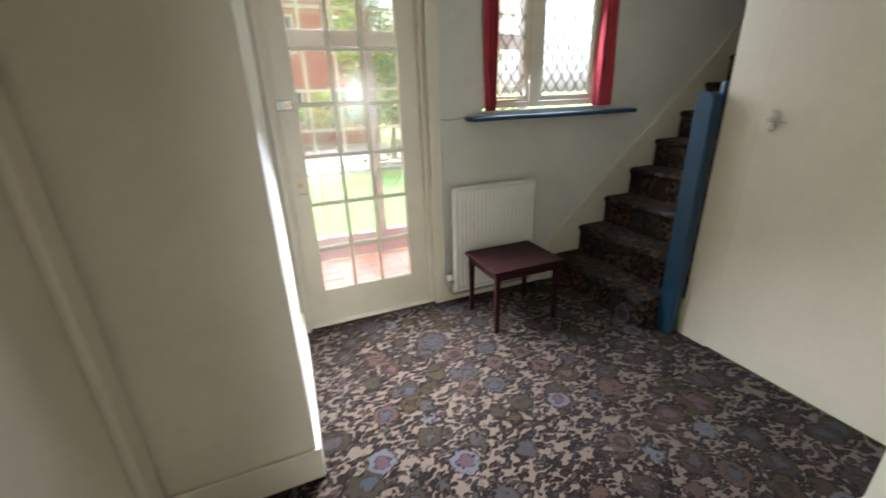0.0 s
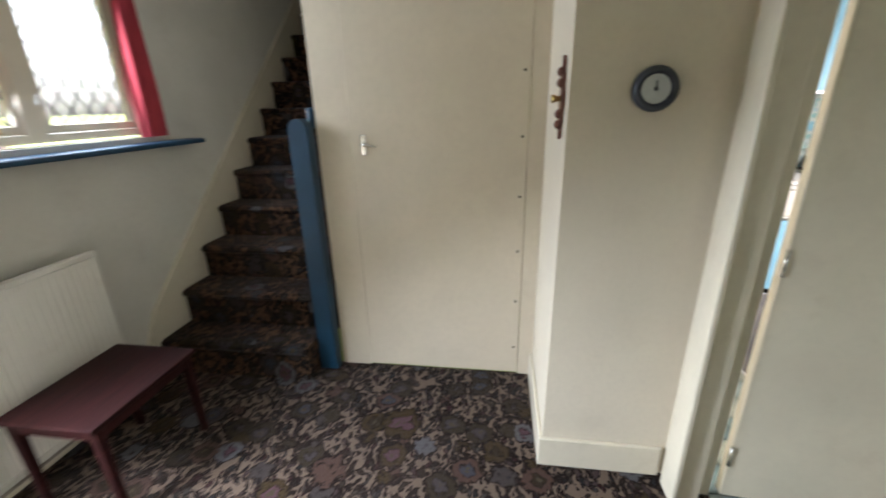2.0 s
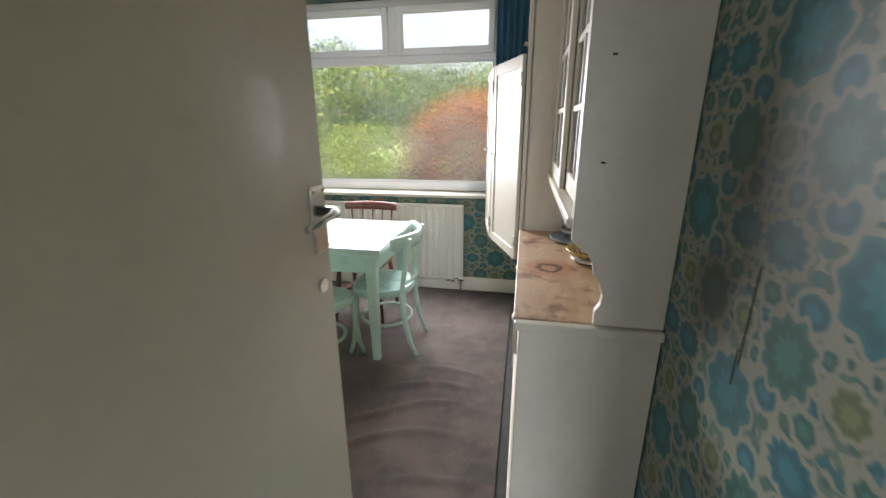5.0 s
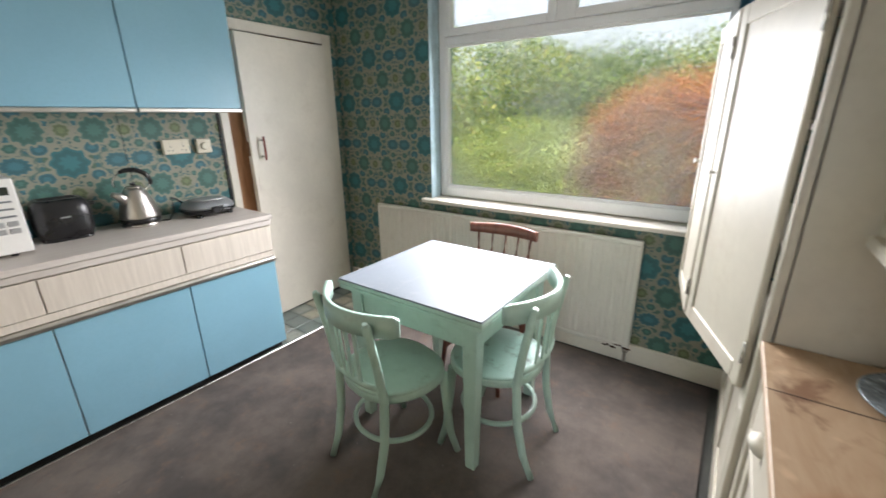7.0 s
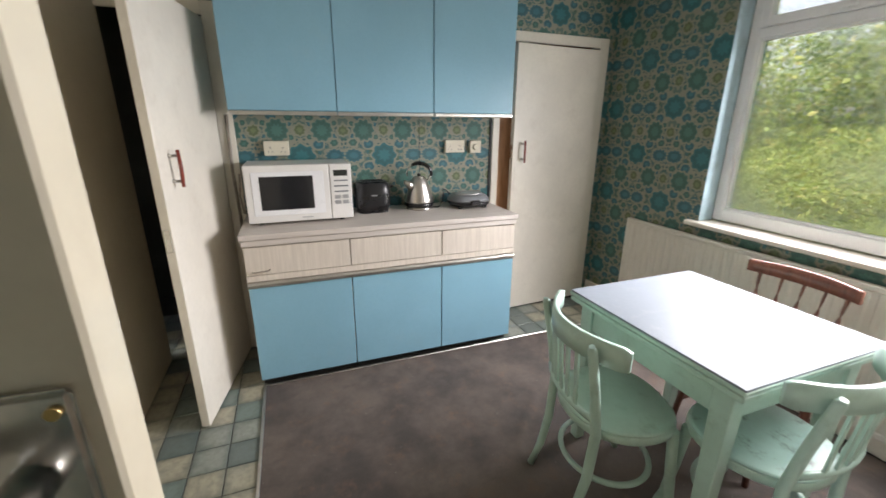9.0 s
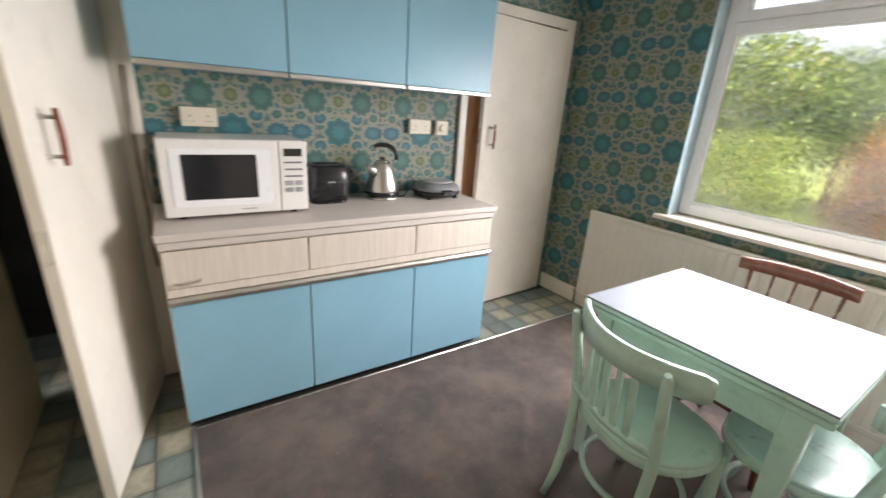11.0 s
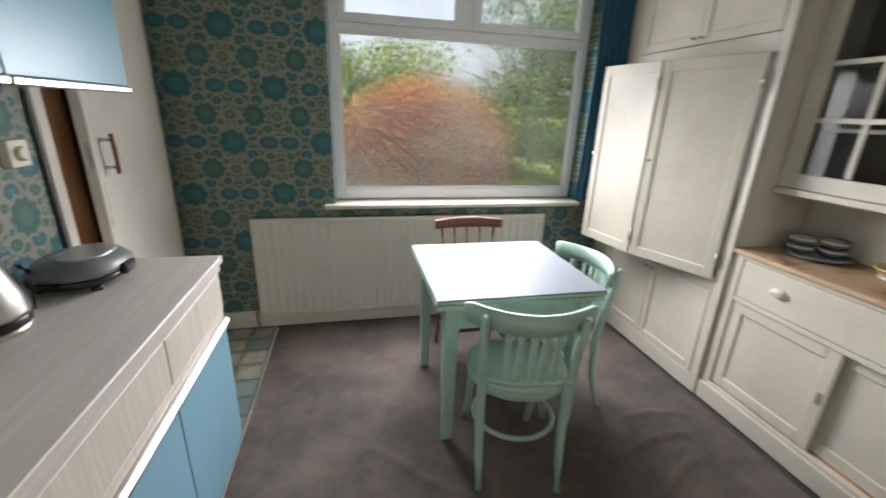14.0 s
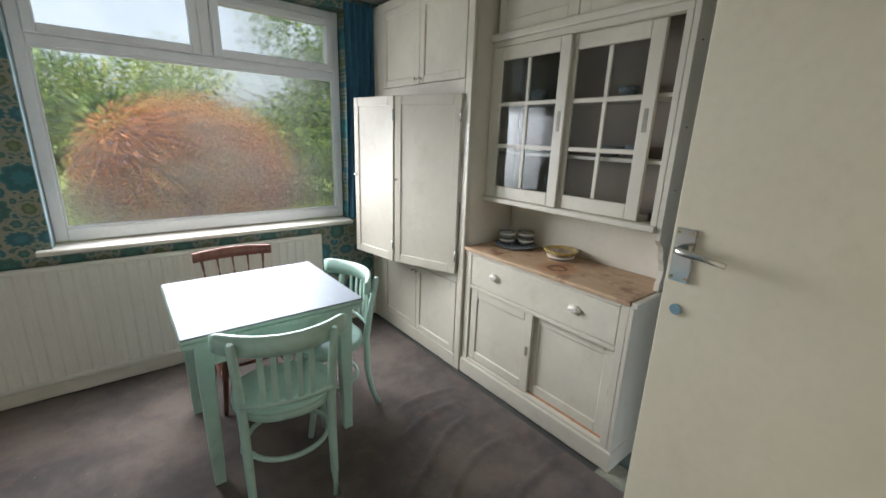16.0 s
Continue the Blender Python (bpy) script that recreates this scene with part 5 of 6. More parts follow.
def bentwood_chair(at, turn, label, seat_mat):
    """A bentwood chair that faces its own +y."""
    t = thing("bentwood_chair", at, label, "chair", "mint chairs round the table", turn)
    seat = []
    for k in range(40):
        a = 2 * math.pi * k / 40
        c, s = math.cos(a), math.sin(a)
        w = 0.205 if s > 0 else 0.205 - 0.03 * (-s)
        seat.append((w * abs(c) ** 0.8 * (1 if c >= 0 else -1), 0.20 * abs(s) ** 0.8 * (1 if s >= 0 else -1)))
    sh = lambda f: [(x * f, y * f) for x, y in seat]
    part("seat_rim", loft(bmesh.new(), [(sh(0.97), 0.412), (sh(1.0), 0.42), (sh(1.0), 0.442), (sh(0.98), 0.449)], (0, 0, 0)), M_MINT, t)
    part("seat", loft(bmesh.new(), [(sh(0.985), 0.4495), (sh(0.99), 0.455), (sh(0.93), 0.459), (sh(0.5), 0.4555)], (0, 0, 0)), seat_mat, t)
    for s in (-1, 1):
        b = bmesh.new()
        tube(b, [(s * 0.165, 0.135, 0.43), (s * 0.17, 0.15, 0.25), (s * 0.178, 0.165, 0.1), (s * 0.192, 0.19, 0.0)], [0.019, 0.018, 0.016, 0.014], 10)
        part("leg", b, M_MINT, t)
        b = bmesh.new()
        tube(b, [(s * 0.155, -0.245, 0.0), (s * 0.157, -0.205, 0.1), (s * 0.160, -0.175, 0.25), (s * 0.163, -0.165, 0.45), (s * 0.168, -0.19, 0.62), (s * 0.175, -0.225, 0.80), (s * 0.176, -0.23, 0.815)],
             [0.014, 0.016, 0.018, 0.018, 0.017, 0.016, 0.010], 10)
        part("back_post", b, M_MINT, t)
    b = bmesh.new()
    rail = lambda u: -0.245 + 0.115 * (u / 0.235) ** 2
    cols = []
    for i in range(25):
        x = -0.235 + 0.47 * i / 24
        y = rail(x)
        e = min(1.0, (0.235 - abs(x)) / 0.015 + 0.78)
        z0, z1 = 0.785 - 0.042 * e, 0.785 + 0.042 * e
        dn = Vector((-2 * 0.115 * x / 0.235 ** 2, 1, 0)).normalized() * 0.009
        cols.append([b.verts.new((x + dn.x * q, y + dn.y * q, z)) for q, z in ((-1, z0), (1, z0), (1.2, 0.785), (1, z1), (-1, z1), (-1.2, 0.785))])
    for a, c in zip(cols, cols[1:]):
        for k in range(6):
            b.faces.new((a[k], a[(k + 1) % 6], c[(k + 1) % 6], c[k])).smooth = True
    b.faces.new(cols[0][::-1])
    b.faces.new(cols[-1])
    part("back_rail", b, M_MINT, t)
    b = bmesh.new()
    tube(b, [(x, -0.185 - 0.035 * (1 - (x / 0.165) ** 2), 0.515) for x in (-0.165, -0.11, -0.055, 0, 0.055, 0.11, 0.165)], 0.012, 8)
    part("lower_rail", b, M_MINT, t)
    for k in range(5):
        x = -0.088 + 0.044 * k
        ya, yb = -0.185 - 0.035 * (1 - (x / 0.165) ** 2), rail(x) + 0.004
        b = bmesh.new()
        prism(b, [(ya - 0.004, 0.515), (ya + 0.004, 0.515), (yb + 0.004, 0.75), (yb - 0.004, 0.75)], x - 0.0105, x + 0.0105, "x")
        part("slat", b, M_MINT, t)
    b = bmesh.new()
    tube(b, [(0.168 * math.cos(a), 0.165 * math.sin(a) - 0.01, 0.205) for a in (2 * math.pi * k / 28 for k in range(28))], 0.011, 8, True)
    part("ring_stretcher", b, M_MINT, t)
    t.scale = (1.06, 1.0, 0.983)
    return t


M_WORNSEAT = surface("worn_mint_seat", (0.40, 0.58, 0.52), 0.3, 0.1, 6, 40, 0.15, dirt=(0.07, 0.06, 0.045), dirt_amount=0.75)
bentwood_chair((2.32, -2.085, 0.008), 168, "mint green painted bentwood chair with slatted back", M_MINT)
bentwood_chair((1.99, -2.43, 0.008), -88, "mint green bentwood chair with cracked worn seat", M_WORNSEAT)

wcnr = thing("spindle_chair", (2.295, -2.845, 0.008), "dark brown wooden spindle-back chair between table and radiator", "chair", turn=0.001)
b = loft(bmesh.new(), [(rounded(0.19, 0.185, 4), 0.425), (rounded(0.20, 0.195, 4), 0.435), (rounded(0.20, 0.195, 4), 0.45), (rounded(0.17, 0.165, 3), 0.455)], (0, 0, 0))
part("seat", b, M_CHAIRW, wcnr)
b = bmesh.new()
cols = []
for i in range(17):
    x = -0.215 + 0.43 * i / 16
    y = -0.235 + 0.05 * (x / 0.215) ** 2
    h = 0.026 + 0.006 * math.cos(x * 7)
    cols.append([b.verts.new(v) for v in ((x, y - 0.01, 0.825 - h), (x, y + 0.01, 0.825 - h), (x, y + 0.011, 0.825 + h), (x, y - 0.011, 0.825 + h))])
for a, c in zip(cols, cols[1:]):
    for k in range(4):
        b.faces.new((a[k], a[(k + 1) % 4], c[(k + 1) % 4], c[k])).smooth = True
b.faces.new(cols[0][::-1])
b.faces.new(cols[-1])
part("top_rail", b, M_CHAIRW, wcnr)
for k in range(5):
    x = -0.17 + 0.085 * k
    y1, y0 = -0.235 + 0.05 * (x / 0.215) ** 2, -0.165
    pts, rad = [], []
    for i in range(13):
        f = i / 12
        pts.append((x * (0.86 + 0.14 * f), y0 + (y1 - y0) * f, 0.45 + 0.36 * f))
        rad.append((0.010 if 0 < k < 4 else 0.013) * (1 + 0.45 * math.sin(f * math.pi * 2.0 - 0.6) - (0.35 if i in (4, 9) else 0)))
    part("spindle", tube(bmesh.new(), pts, rad, 10), M_CHAIRW, wcnr)
for s in (-1, 1):
    for f in (-1, 1):
        part("leg", tube(bmesh.new(), [(s * 0.15, f * 0.14, 0.43), (s * 0.165, f * 0.155, 0.28), (s * 0.172, f * 0.163, 0.2), (s * 0.19, f * 0.18, 0)], [0.016, 0.021, 0.015, 0.012], 10), M_CHAIRW, wcnr)
    part("stretcher", tube(bmesh.new(), [(s * 0.172, -0.16, 0.18), (s * 0.172, 0, 0.18), (s * 0.172, 0.16, 0.18)], [0.008, 0.012, 0.008], 8), M_CHAIRW, wcnr)
part("stretcher", tube(bmesh.new(), [(-0.172, 0, 0.18), (0, 0, 0.18), (0.172, 0, 0.18)], [0.008, 0.012, 0.008], 8), M_CHAIRW, wcnr)


# ---- dresser and built-in cupboard ----
dr = thing("dresser", (0.92, -1.68, 0), "cream painted kitchen dresser with sliding glazed doors", "dresser")
FX, DYA, DYB = 1.10, -2.262, -1.160
D_IN = 0.02


def framed(parent, name, plane, y0, y1, z0, z1, stile, thick=0.02, rail_h=None, mat=None, panel=True):
    """A framed door in the plane x = plane, its front at plane; with a sunk panel."""
    mat = mat or M_DRESS
    rail_h = rail_h or stile
    b = bmesh.new()
    box(b, plane - thick, plane, y0, y0 + stile, z0, z1, 0.003)
    box(b, plane - thick, plane, y1 - stile, y1, z0, z1, 0.003)
    box(b, plane - thick, plane, y0 + stile, y1 - stile, z0, z0 + rail_h, 0.003)
    box(b, plane - thick, plane, y0 + stile, y1 - stile, z1 - rail_h, z1, 0.003)
    d = part(name, b, mat, parent)
    if panel:
        part("panel", boxed(plane - thick + 0.003, plane - 0.009, y0 + stile - 0.004, y1 - stile + 0.004, z0 + rail_h - 0.004, z1 - rail_h + 0.004), mat, d)
    return d


# base
b = bmesh.new()
box(b, WEST + 0.003, FX, DYB - 0.022, DYB, 0.0, 0.866, 0.003)
part("side_panel", b, M_DRESS, dr)
part("side_panel", boxed(WEST + 0.003, FX, DYA, DYA + 0.02, 0.0, 0.866, bevel=0.003), M_DRESS, dr)
part("plinth", boxed(WEST + 0.05, FX + 0.012, DYA + 0.004, DYB + 0.010, 0.0, 0.105, bevel=0.006, seg=2), M_DRESS, dr)
b = bmesh.new()
box(b, FX - 0.03, FX, DYA + 0.02, DYA + 0.055, 0.105, 0.866, 0.002)
box(b, FX - 0.03, FX, DYB - 0.06, DYB - 0.022, 0.105, 0.866, 0.002)
box(b, FX - 0.03, FX, DYA + 0.055, DYB - 0.06, 0.845, 0.866, 0.002)
box(b, FX - 0.03, FX, DYA + 0.055, DYB - 0.06, 0.625, 0.648, 0.002)
box(b, FX - 0.075, FX, DYA + 0.055, DYB - 0.06, 0.105, 0.125, 0.002)
part("face_frame", b, M_DRESS, dr)
part("runner", boxed(FX - 0.05, FX - 0.03, DYA + 0.055, DYB - 0.06, 0.125, 0.131), M_SHELFW, dr, "bare wooden door runner")
part("back_panel", boxed(WEST + 0.003, WEST + 0.015, DYA + 0.02, DYB - 0.022, 0.1, 0.86), M_DRESS, dr)
dw = part("drawer_front", boxed(FX - 0.022, FX - 0.002, DYA + 0.058, DYB - 0.063, 0.651, 0.842, bevel=0.003), M_DRESS, dr)
for ky in (-2.0, -1.447):
    hb = bmesh.new()
    tube(hb, [(FX - 0.002, ky, 0.752), (FX + 0.014, ky, 0.752), (FX + 0.022, ky, 0.750)], [0.038, 0.032, 0.018], 18)
    bmesh.ops.scale(hb, verts=hb.verts, vec=(1, 1, 0.62), space=Matrix.Translation((0, -ky, -0.752)))
    part("cup_handle", hb, M_WHITE, dw, "white painted cup handle")
framed(dr, "sliding_door", FX - 0.010, DYA + 0.058, -1.700, 0.132, 0.625, 0.058)
framed(dr, "sliding_door", FX - 0.036, -1.728, DYB - 0.062, 0.132, 0.625, 0.058)
part("finger_pull", boxed(FX - 0.0105, FX - 0.006, -1.736, -1.718, 0.36, 0.42, bevel=0.002), M_PIPE, dr)
part("finger_pull", boxed(FX - 0.0365, FX - 0.032, -1.237, -1.219, 0.36, 0.42, bevel=0.002), M_PIPE, dr)
part("worktop", boxed(WEST + 0.003, FX + 0.018, DYA + 0.002, DYB - 0.012, 0.868, 0.890, bevel=0.003), M_PINE, dr, "worn stained pine top")
part("worktop_end", boxed(WEST + 0.003, FX + 0.015, DYB - 0.010, DYB + 0.020, 0.862, 0.888, bevel=0.003), M_DRESS, dr)

# upper part
GX = 0.968
UZ0, UZ1 = 1.205, 2.055
b = bmesh.new()
ogee = [(WEST + 0.003, 0.891), (0.885, 0.891), (0.885, 0.935), (0.872, 0.955), (0.868, 0.985), (0.880, 1.02), (0.898, 1.045), (0.905, 1.08), (0.922, 1.11), (0.945, 1.125), (GX, 1.145), (GX, 2.46), (WEST + 0.003, 2.46)]
prism(b, ogee, DYB - 0.026, DYB - 0.004, "y")
part("side_panel", b, M_DRESS, dr)
part("upper_bottom", boxed(WEST + 0.016, GX + 0.015, DYA, DYB - 0.028, UZ0 - 0.03, UZ0, bevel=0.005), M_DRESS, dr)
part("back_board", boxed(WEST + 0.003, WEST + 0.014, DYA, DYB - 0.028, 0.892, UZ0 - 0.032), M_DRESS, dr)
# brown lining, its colour lowered to carry the shade inside the cabinet
part("cabinet_back", boxed(WEST + 0.003, WEST + 0.014, DYA, DYB - 0.028, UZ0 - 0.030, 2.46), surface("shaded_cabinet_lining", (0.27, 0.225, 0.175), 0.7, 0.15, 3, 40, 0.15), dr, "brown lining behind the glass, darkened for cabinet shade")
b = bmesh.new()
box(b, GX - 0.05, GX, DYA, DYB - 0.028, UZ1, 2.115, 0.003)
box(b, GX - 0.01, GX + 0.022, DYA, DYB - 0.004, 2.085, 2.125, 0.008, 2)
part("cornice", b, M_DRESS, dr)
for ya, yb in ((DYA, DYA + 0.03), (DYB - 0.055, DYB - 0.028)):
    part("stile", boxed(GX - 0.05, GX, ya, yb, UZ0, UZ1, bevel=0.002), M_DRESS, dr)
for z in (1.465, 1.745):
    part("shelf", boxed(WEST + 0.016, GX - 0.055, DYA + 0.001, DYB - 0.029, z, z + 0.018, bevel=0.002), M_DRESS, dr)
for y0, y1, pl in ((-2.242, -1.728, GX - 0.002), (-1.768, -1.292, GX - 0.026)):
    gd = framed(dr, "glazed_door", pl, y0, y1, UZ0 + 0.002, UZ1 - 0.002, 0.062, 0.02, 0.07, panel=False)
    a0, a1, c0, c1 = y0 + 0.062, y1 - 0.062, UZ0 + 0.075, UZ1 - 0.075
    ym = (a0 + a1) / 2
    part("glazing_bar", boxed(pl - 0.017, pl - 0.003, ym - 0.011, ym + 0.011, c0, c1, bevel=0.003), M_DRESS, gd)
    for k in (1, 2):
        z = c0 + (c1 - c0) * k / 3
        part("glazing_bar", boxed(pl - 0.016, pl - 0.0035, a0, a1, z - 0.011, z + 0.011, bevel=0.003), M_DRESS, gd)
    for i in range(2):
        for k in range(3):
            ya, yb = (a0, ym - 0.011) if i == 0 else (ym + 0.011, a1)
            za = c0 + (c1 - c0) * k / 3 + (0.011 if k else 0)
            zb = c0 + (c1 - c0) * (k + 1) / 3 - (0.011 if k < 2 else 0)
            part("pane", boxed(pl - 0.012, pl - 0.009, ya, yb, za, zb), M_CABGLASS, gd).visible_shadow = False
    part("finger_pull", boxed(pl - 0.001, pl + 0.0015, y1 - 0.042, y1 - 0.022, 1.60, 1.70, bevel=0.001), M_PIPE, gd)
for y0, y1 in ((DYA + 0.03, -1.71), (-1.705, DYB - 0.03)):
    framed(dr, "top_door", GX - 0.004, y0, y1, 2.128, 2.455, 0.06)
for y, z in ((-1.13, 1.62), (-1.13, 1.36), (-1.13, 1.95)):
    part("nail", boxed(0.90, 0.912, DYB - 0.005, DYB - 0.001, z, z + 0.005), M_HOLE, dr)

# tall built-in cupboard between dresser and window
tc = thing("built_in_cupboard", (0.93, -2.8, 0), "cream built-in cupboard with its folding door ajar", "cupboard")
TXF = 1.12
TC0, TC1 = SOUTH + 0.004, DYA - 0.003
part("side_panel", boxed(WEST + 0.003, TXF - 0.02, TC1 - 0.02, TC1, 0.0, 2.46, bevel=0.002), M_DRESS, tc)
b = bmesh.new()
box(b, TXF - 0.03, TXF, TC1 - 0.055, TC1, 0.0, 2.46, 0.003)
box(b, TXF - 0.03, TXF, TC0, -3.26, 0.0, 2.46, 0.003)
for z0, z1 in ((0.0, 0.10), (0.625, 0.70), (1.80, 1.885), (2.40, 2.46)):
    box(b, TXF - 0.03, TXF, -3.26, TC1 - 0.055, z0, z1, 0.003)
part("face_frame", b, M_DRESS, tc)
part("back_panel", boxed(WEST + 0.003, WEST + 0.013, TC0, TC1 - 0.02, 0.0, 2.46), M_DRESS, tc)
for z in (0.66, 1.05, 1.42, 1.84):
    part("shelf", boxed(WEST + 0.013, TXF - 0.032, TC0, TC1 - 0.021, z, z + 0.018), M_DRESS, tc)
for z0, z1 in ((0.103, 0.622), (1.888, 2.397)):
    for y0, y1 in ((-3.257, -2.787), (-2.784, TC1 - 0.058)):
        d = framed(tc, "door", TXF + 0.002, y0, y1, z0, z1, 0.05)
        ky = y1 - 0.025 if y0 < -3 else y0 + 0.025
        kz = 0.585 if z0 < 1 else 1.92
        part("knob", tube(bmesh.new(), [(TXF + 0.002, ky, kz), (TXF + 0.014, ky, kz), (TXF + 0.022, ky, kz), (TXF + 0.026, ky, kz)], [0.006, 0.005, 0.010, 0.006], 12), M_CHROME, d, "small metal knob")


def swung(name, hinge, free, z0, z1, face):
    """A framed cupboard leaf swung from its hinge to its free edge; its outer face lies to the side given."""
    h, f = Vector(hinge), Vector(free)
    d = f - h
    w = d.length
    ang = math.degrees(math.atan2(d.y, d.x))
    t = part(name, boxed(0, 0.05, -0.01, 0.01, z0, z1, bevel=0.003), M_DRESS)
    b = bmesh.new()
    for q in ((0, 0.05, z0, z1), (w - 0.05, w, z0, z1), (0.05, w - 0.05, z0, z0 + 0.06), (0.05, w - 0.05, z1 - 0.06, z1)):
        box(b, q[0], q[1], -0.01, 0.01, q[2], q[3], 0.003)
    b.to_mesh(t.data)
    b.free()
    t.parent = tc
    o = ORIGIN[tc]
    t.matrix_basis = pose(h.x - o.x, h.y - o.y, -o.z, 0, 0, ang)
    ORIGIN[t] = Vector((0, 0, 0))
    part("panel", boxed(0.046, w - 0.046, -0.003, 0.003, z0 + 0.056, z1 - 0.056), M_DRESS, t)
    part("knob", tube(bmesh.new(), [(w - 0.025, face * 0.01, 1.27), (w - 0.025, face * 0.022, 1.27), (w - 0.025, face * 0.03, 1.27), (w - 0.025, face * 0.034, 1.27)], [0.006, 0.005, 0.010, 0.006], 12), M_CHROME, t, "small metal knob")
    for z in (z0 + 0.12, z1 - 0.12):
        part("hinge", tube(bmesh.new(), [(0, face * 0.012, z - 0.035), (0, face * 0.012, z + 0.035)], 0.005, 8), M_CHROME, t)


swung("open_door", (1.134, -2.325), (1.312, -2.775), 0.69, 1.80, 1)
swung("folding_door", (1.318, -2.782), (1.385, -3.205), 0.69, 1.80, 1)

part("board_gap", boxed(0.80, 1.115, -2.018, -2.015, 0.8895, 0.8906), M_HOLE, dr, "open joint between the top boards")
for y, z, w, h in ((-0.79, 1.02, 0.004, 0.20), (-0.80, 0.97, 0.003, 0.08)):
    struct("wallpaper_tear", boxed(WEST, WEST + 0.0012, y, y + w, z, z + h), M_HOLE, "narrow dark tear in the wallpaper", "tear")

# crockery on and in the dresser
pltr = thing("platter", (0.83, -2.09, 0.890), "dark blue patterned china plate on the dresser", "plate")
part("dish", turned([(0.07, 0), (0.075, 0.004), (0.13, 0.014), (0.132, 0.017), (0.126, 0.018), (0.07, 0.009)], 36, (0.83, -2.09, 0.890)), M_CHINA, pltr)


def bowl(at, r, h, mat, label, cat="bowl", lid=False):
    t = thing("bowl", at, label, cat, "china bowls on the plate")
    part("bowl_body", turned([(r * 0.6, 0), (r * 0.95, h * 0.35), (r, h), (r * 0.94, h), (r * 0.88, h * 0.4), (r * 0.5, h * 0.12)], 28, at), mat, t)
    part("band", turned([(r * 0.985, h * 0.55), (r * 1.02, h * 0.62), (r * 1.02, h * 0.78), (r * 0.985, h * 0.85)], 28, at), M_CREAMCH, t, "pale band")
    return t


for x, y in ((0.85, -2.15), (0.765, -2.065)):
    bowl((x, y, 0.899), 0.05, 0.04, M_CHINA, "small blue patterned china bowl stacked on the plate")
    bowl((x, y, 0.941), 0.05, 0.04, M_CHINA, "small blue patterned china bowl stacked on the plate")
sb = thing("stand", (0.815, -1.758, 0.890), "cream china saucer under the mustard bowl", "saucer")
part("saucer", turned([(0.045, 0), (0.075, 0.012), (0.078, 0.02), (0.07, 0.022), (0.04, 0.02)], 32, (0.815, -1.758, 0.890)), M_CREAMCH, sb)
yb = thing("mustard_bowl", (0.815, -1.758, 0.912), "shallow mustard glazed bowl with brown inside", "bowl")
part("bowl_body", turned([(0.045, 0), (0.085, 0.016), (0.098, 0.030), (0.100, 0.034), (0.092, 0.035), (0.07, 0.022), (0.03, 0.018)], 36, (0.815, -1.758, 0.912)), M_YELLOW, yb)
part("glaze", turned([(0.066, 0.0225), (0.03, 0.0215)], 32, (0.815, -1.758, 0.912)), M_CORK, yb, "brown crackled inside")
for ring, count in ((0.054, 14), (0.030, 8)):
    for k in range(count):
        a = 2 * math.pi * k / count
        ca, sa = math.cos(a), math.sin(a)
        fl = tube(bmesh.new(), [(0.815 + (ring - 0.008) * ca, -1.758 + (ring - 0.008) * sa, 0.9345), (0.815 + ring * ca, -1.758 + ring * sa, 0.9350), (0.815 + (ring + 0.008) * ca, -1.758 + (ring + 0.008) * sa, 0.9345)], [0.001, 0.003, 0.001], 6)
        part("fleck", fl, M_CREAMCH, yb)
for x, y, z, r, h in ((0.79, -2.05, 1.763, 0.05, 0.07), (0.79, -1.55, 1.483, 0.06, 0.055), (0.78, -1.42, 1.483, 0.055, 0.06), (0.79, -1.9, 1.483, 0.05, 0.05), (0.79, -1.5, 1.763, 0.045, 0.05)):
    c = thing("serving_bowl", (x, y, z), "blue and white china bowl behind the cabinet glass", "bowl")
    part("bowl_body", turned([(r * 0.5, 0), (r, h * 0.5), (r * 1.05, h), (r * 0.95, h), (r * 0.8, h * 0.4)], 24, (x, y, z)), M_CHINA, c)
ra = thing("small_radio", (0.84, -1.23, UZ0), "small dark box on the cabinet floor", "box")
part("case", boxed(0.79, 0.895, -1.268, -1.19, UZ0 + 0.001, UZ0 + 0.055, bevel=0.006, seg=2), M_GREY, ra)
part("front_panel", boxed(0.895, 0.898, -1.26, -1.198, UZ0 + 0.01, UZ0 + 0.045), M_BLACK, ra)

# ---- outside ----
gnd = bmesh.new()
n = 60
vs = []
for j in range(n + 1):
    row = []
    for i in range(n + 1):
        u, w = (i / n - 0.5) * 2, (j / n - 0.5) * 2
        x, y = 3 + 300 * u * abs(u) ** 1.5, 300 * w * abs(w) ** 1.5
        z = -0.35
        row.append(gnd.verts.new((x, y, z)))
    vs.append(row)
for j in range(n):
    for i in range(n):
        gnd.faces.new((vs[j][i], vs[j][i + 1], vs[j + 1][i + 1], vs[j + 1][i]))
struct("ground", gnd, M_GRASS, "rough grass round the house", "ground")


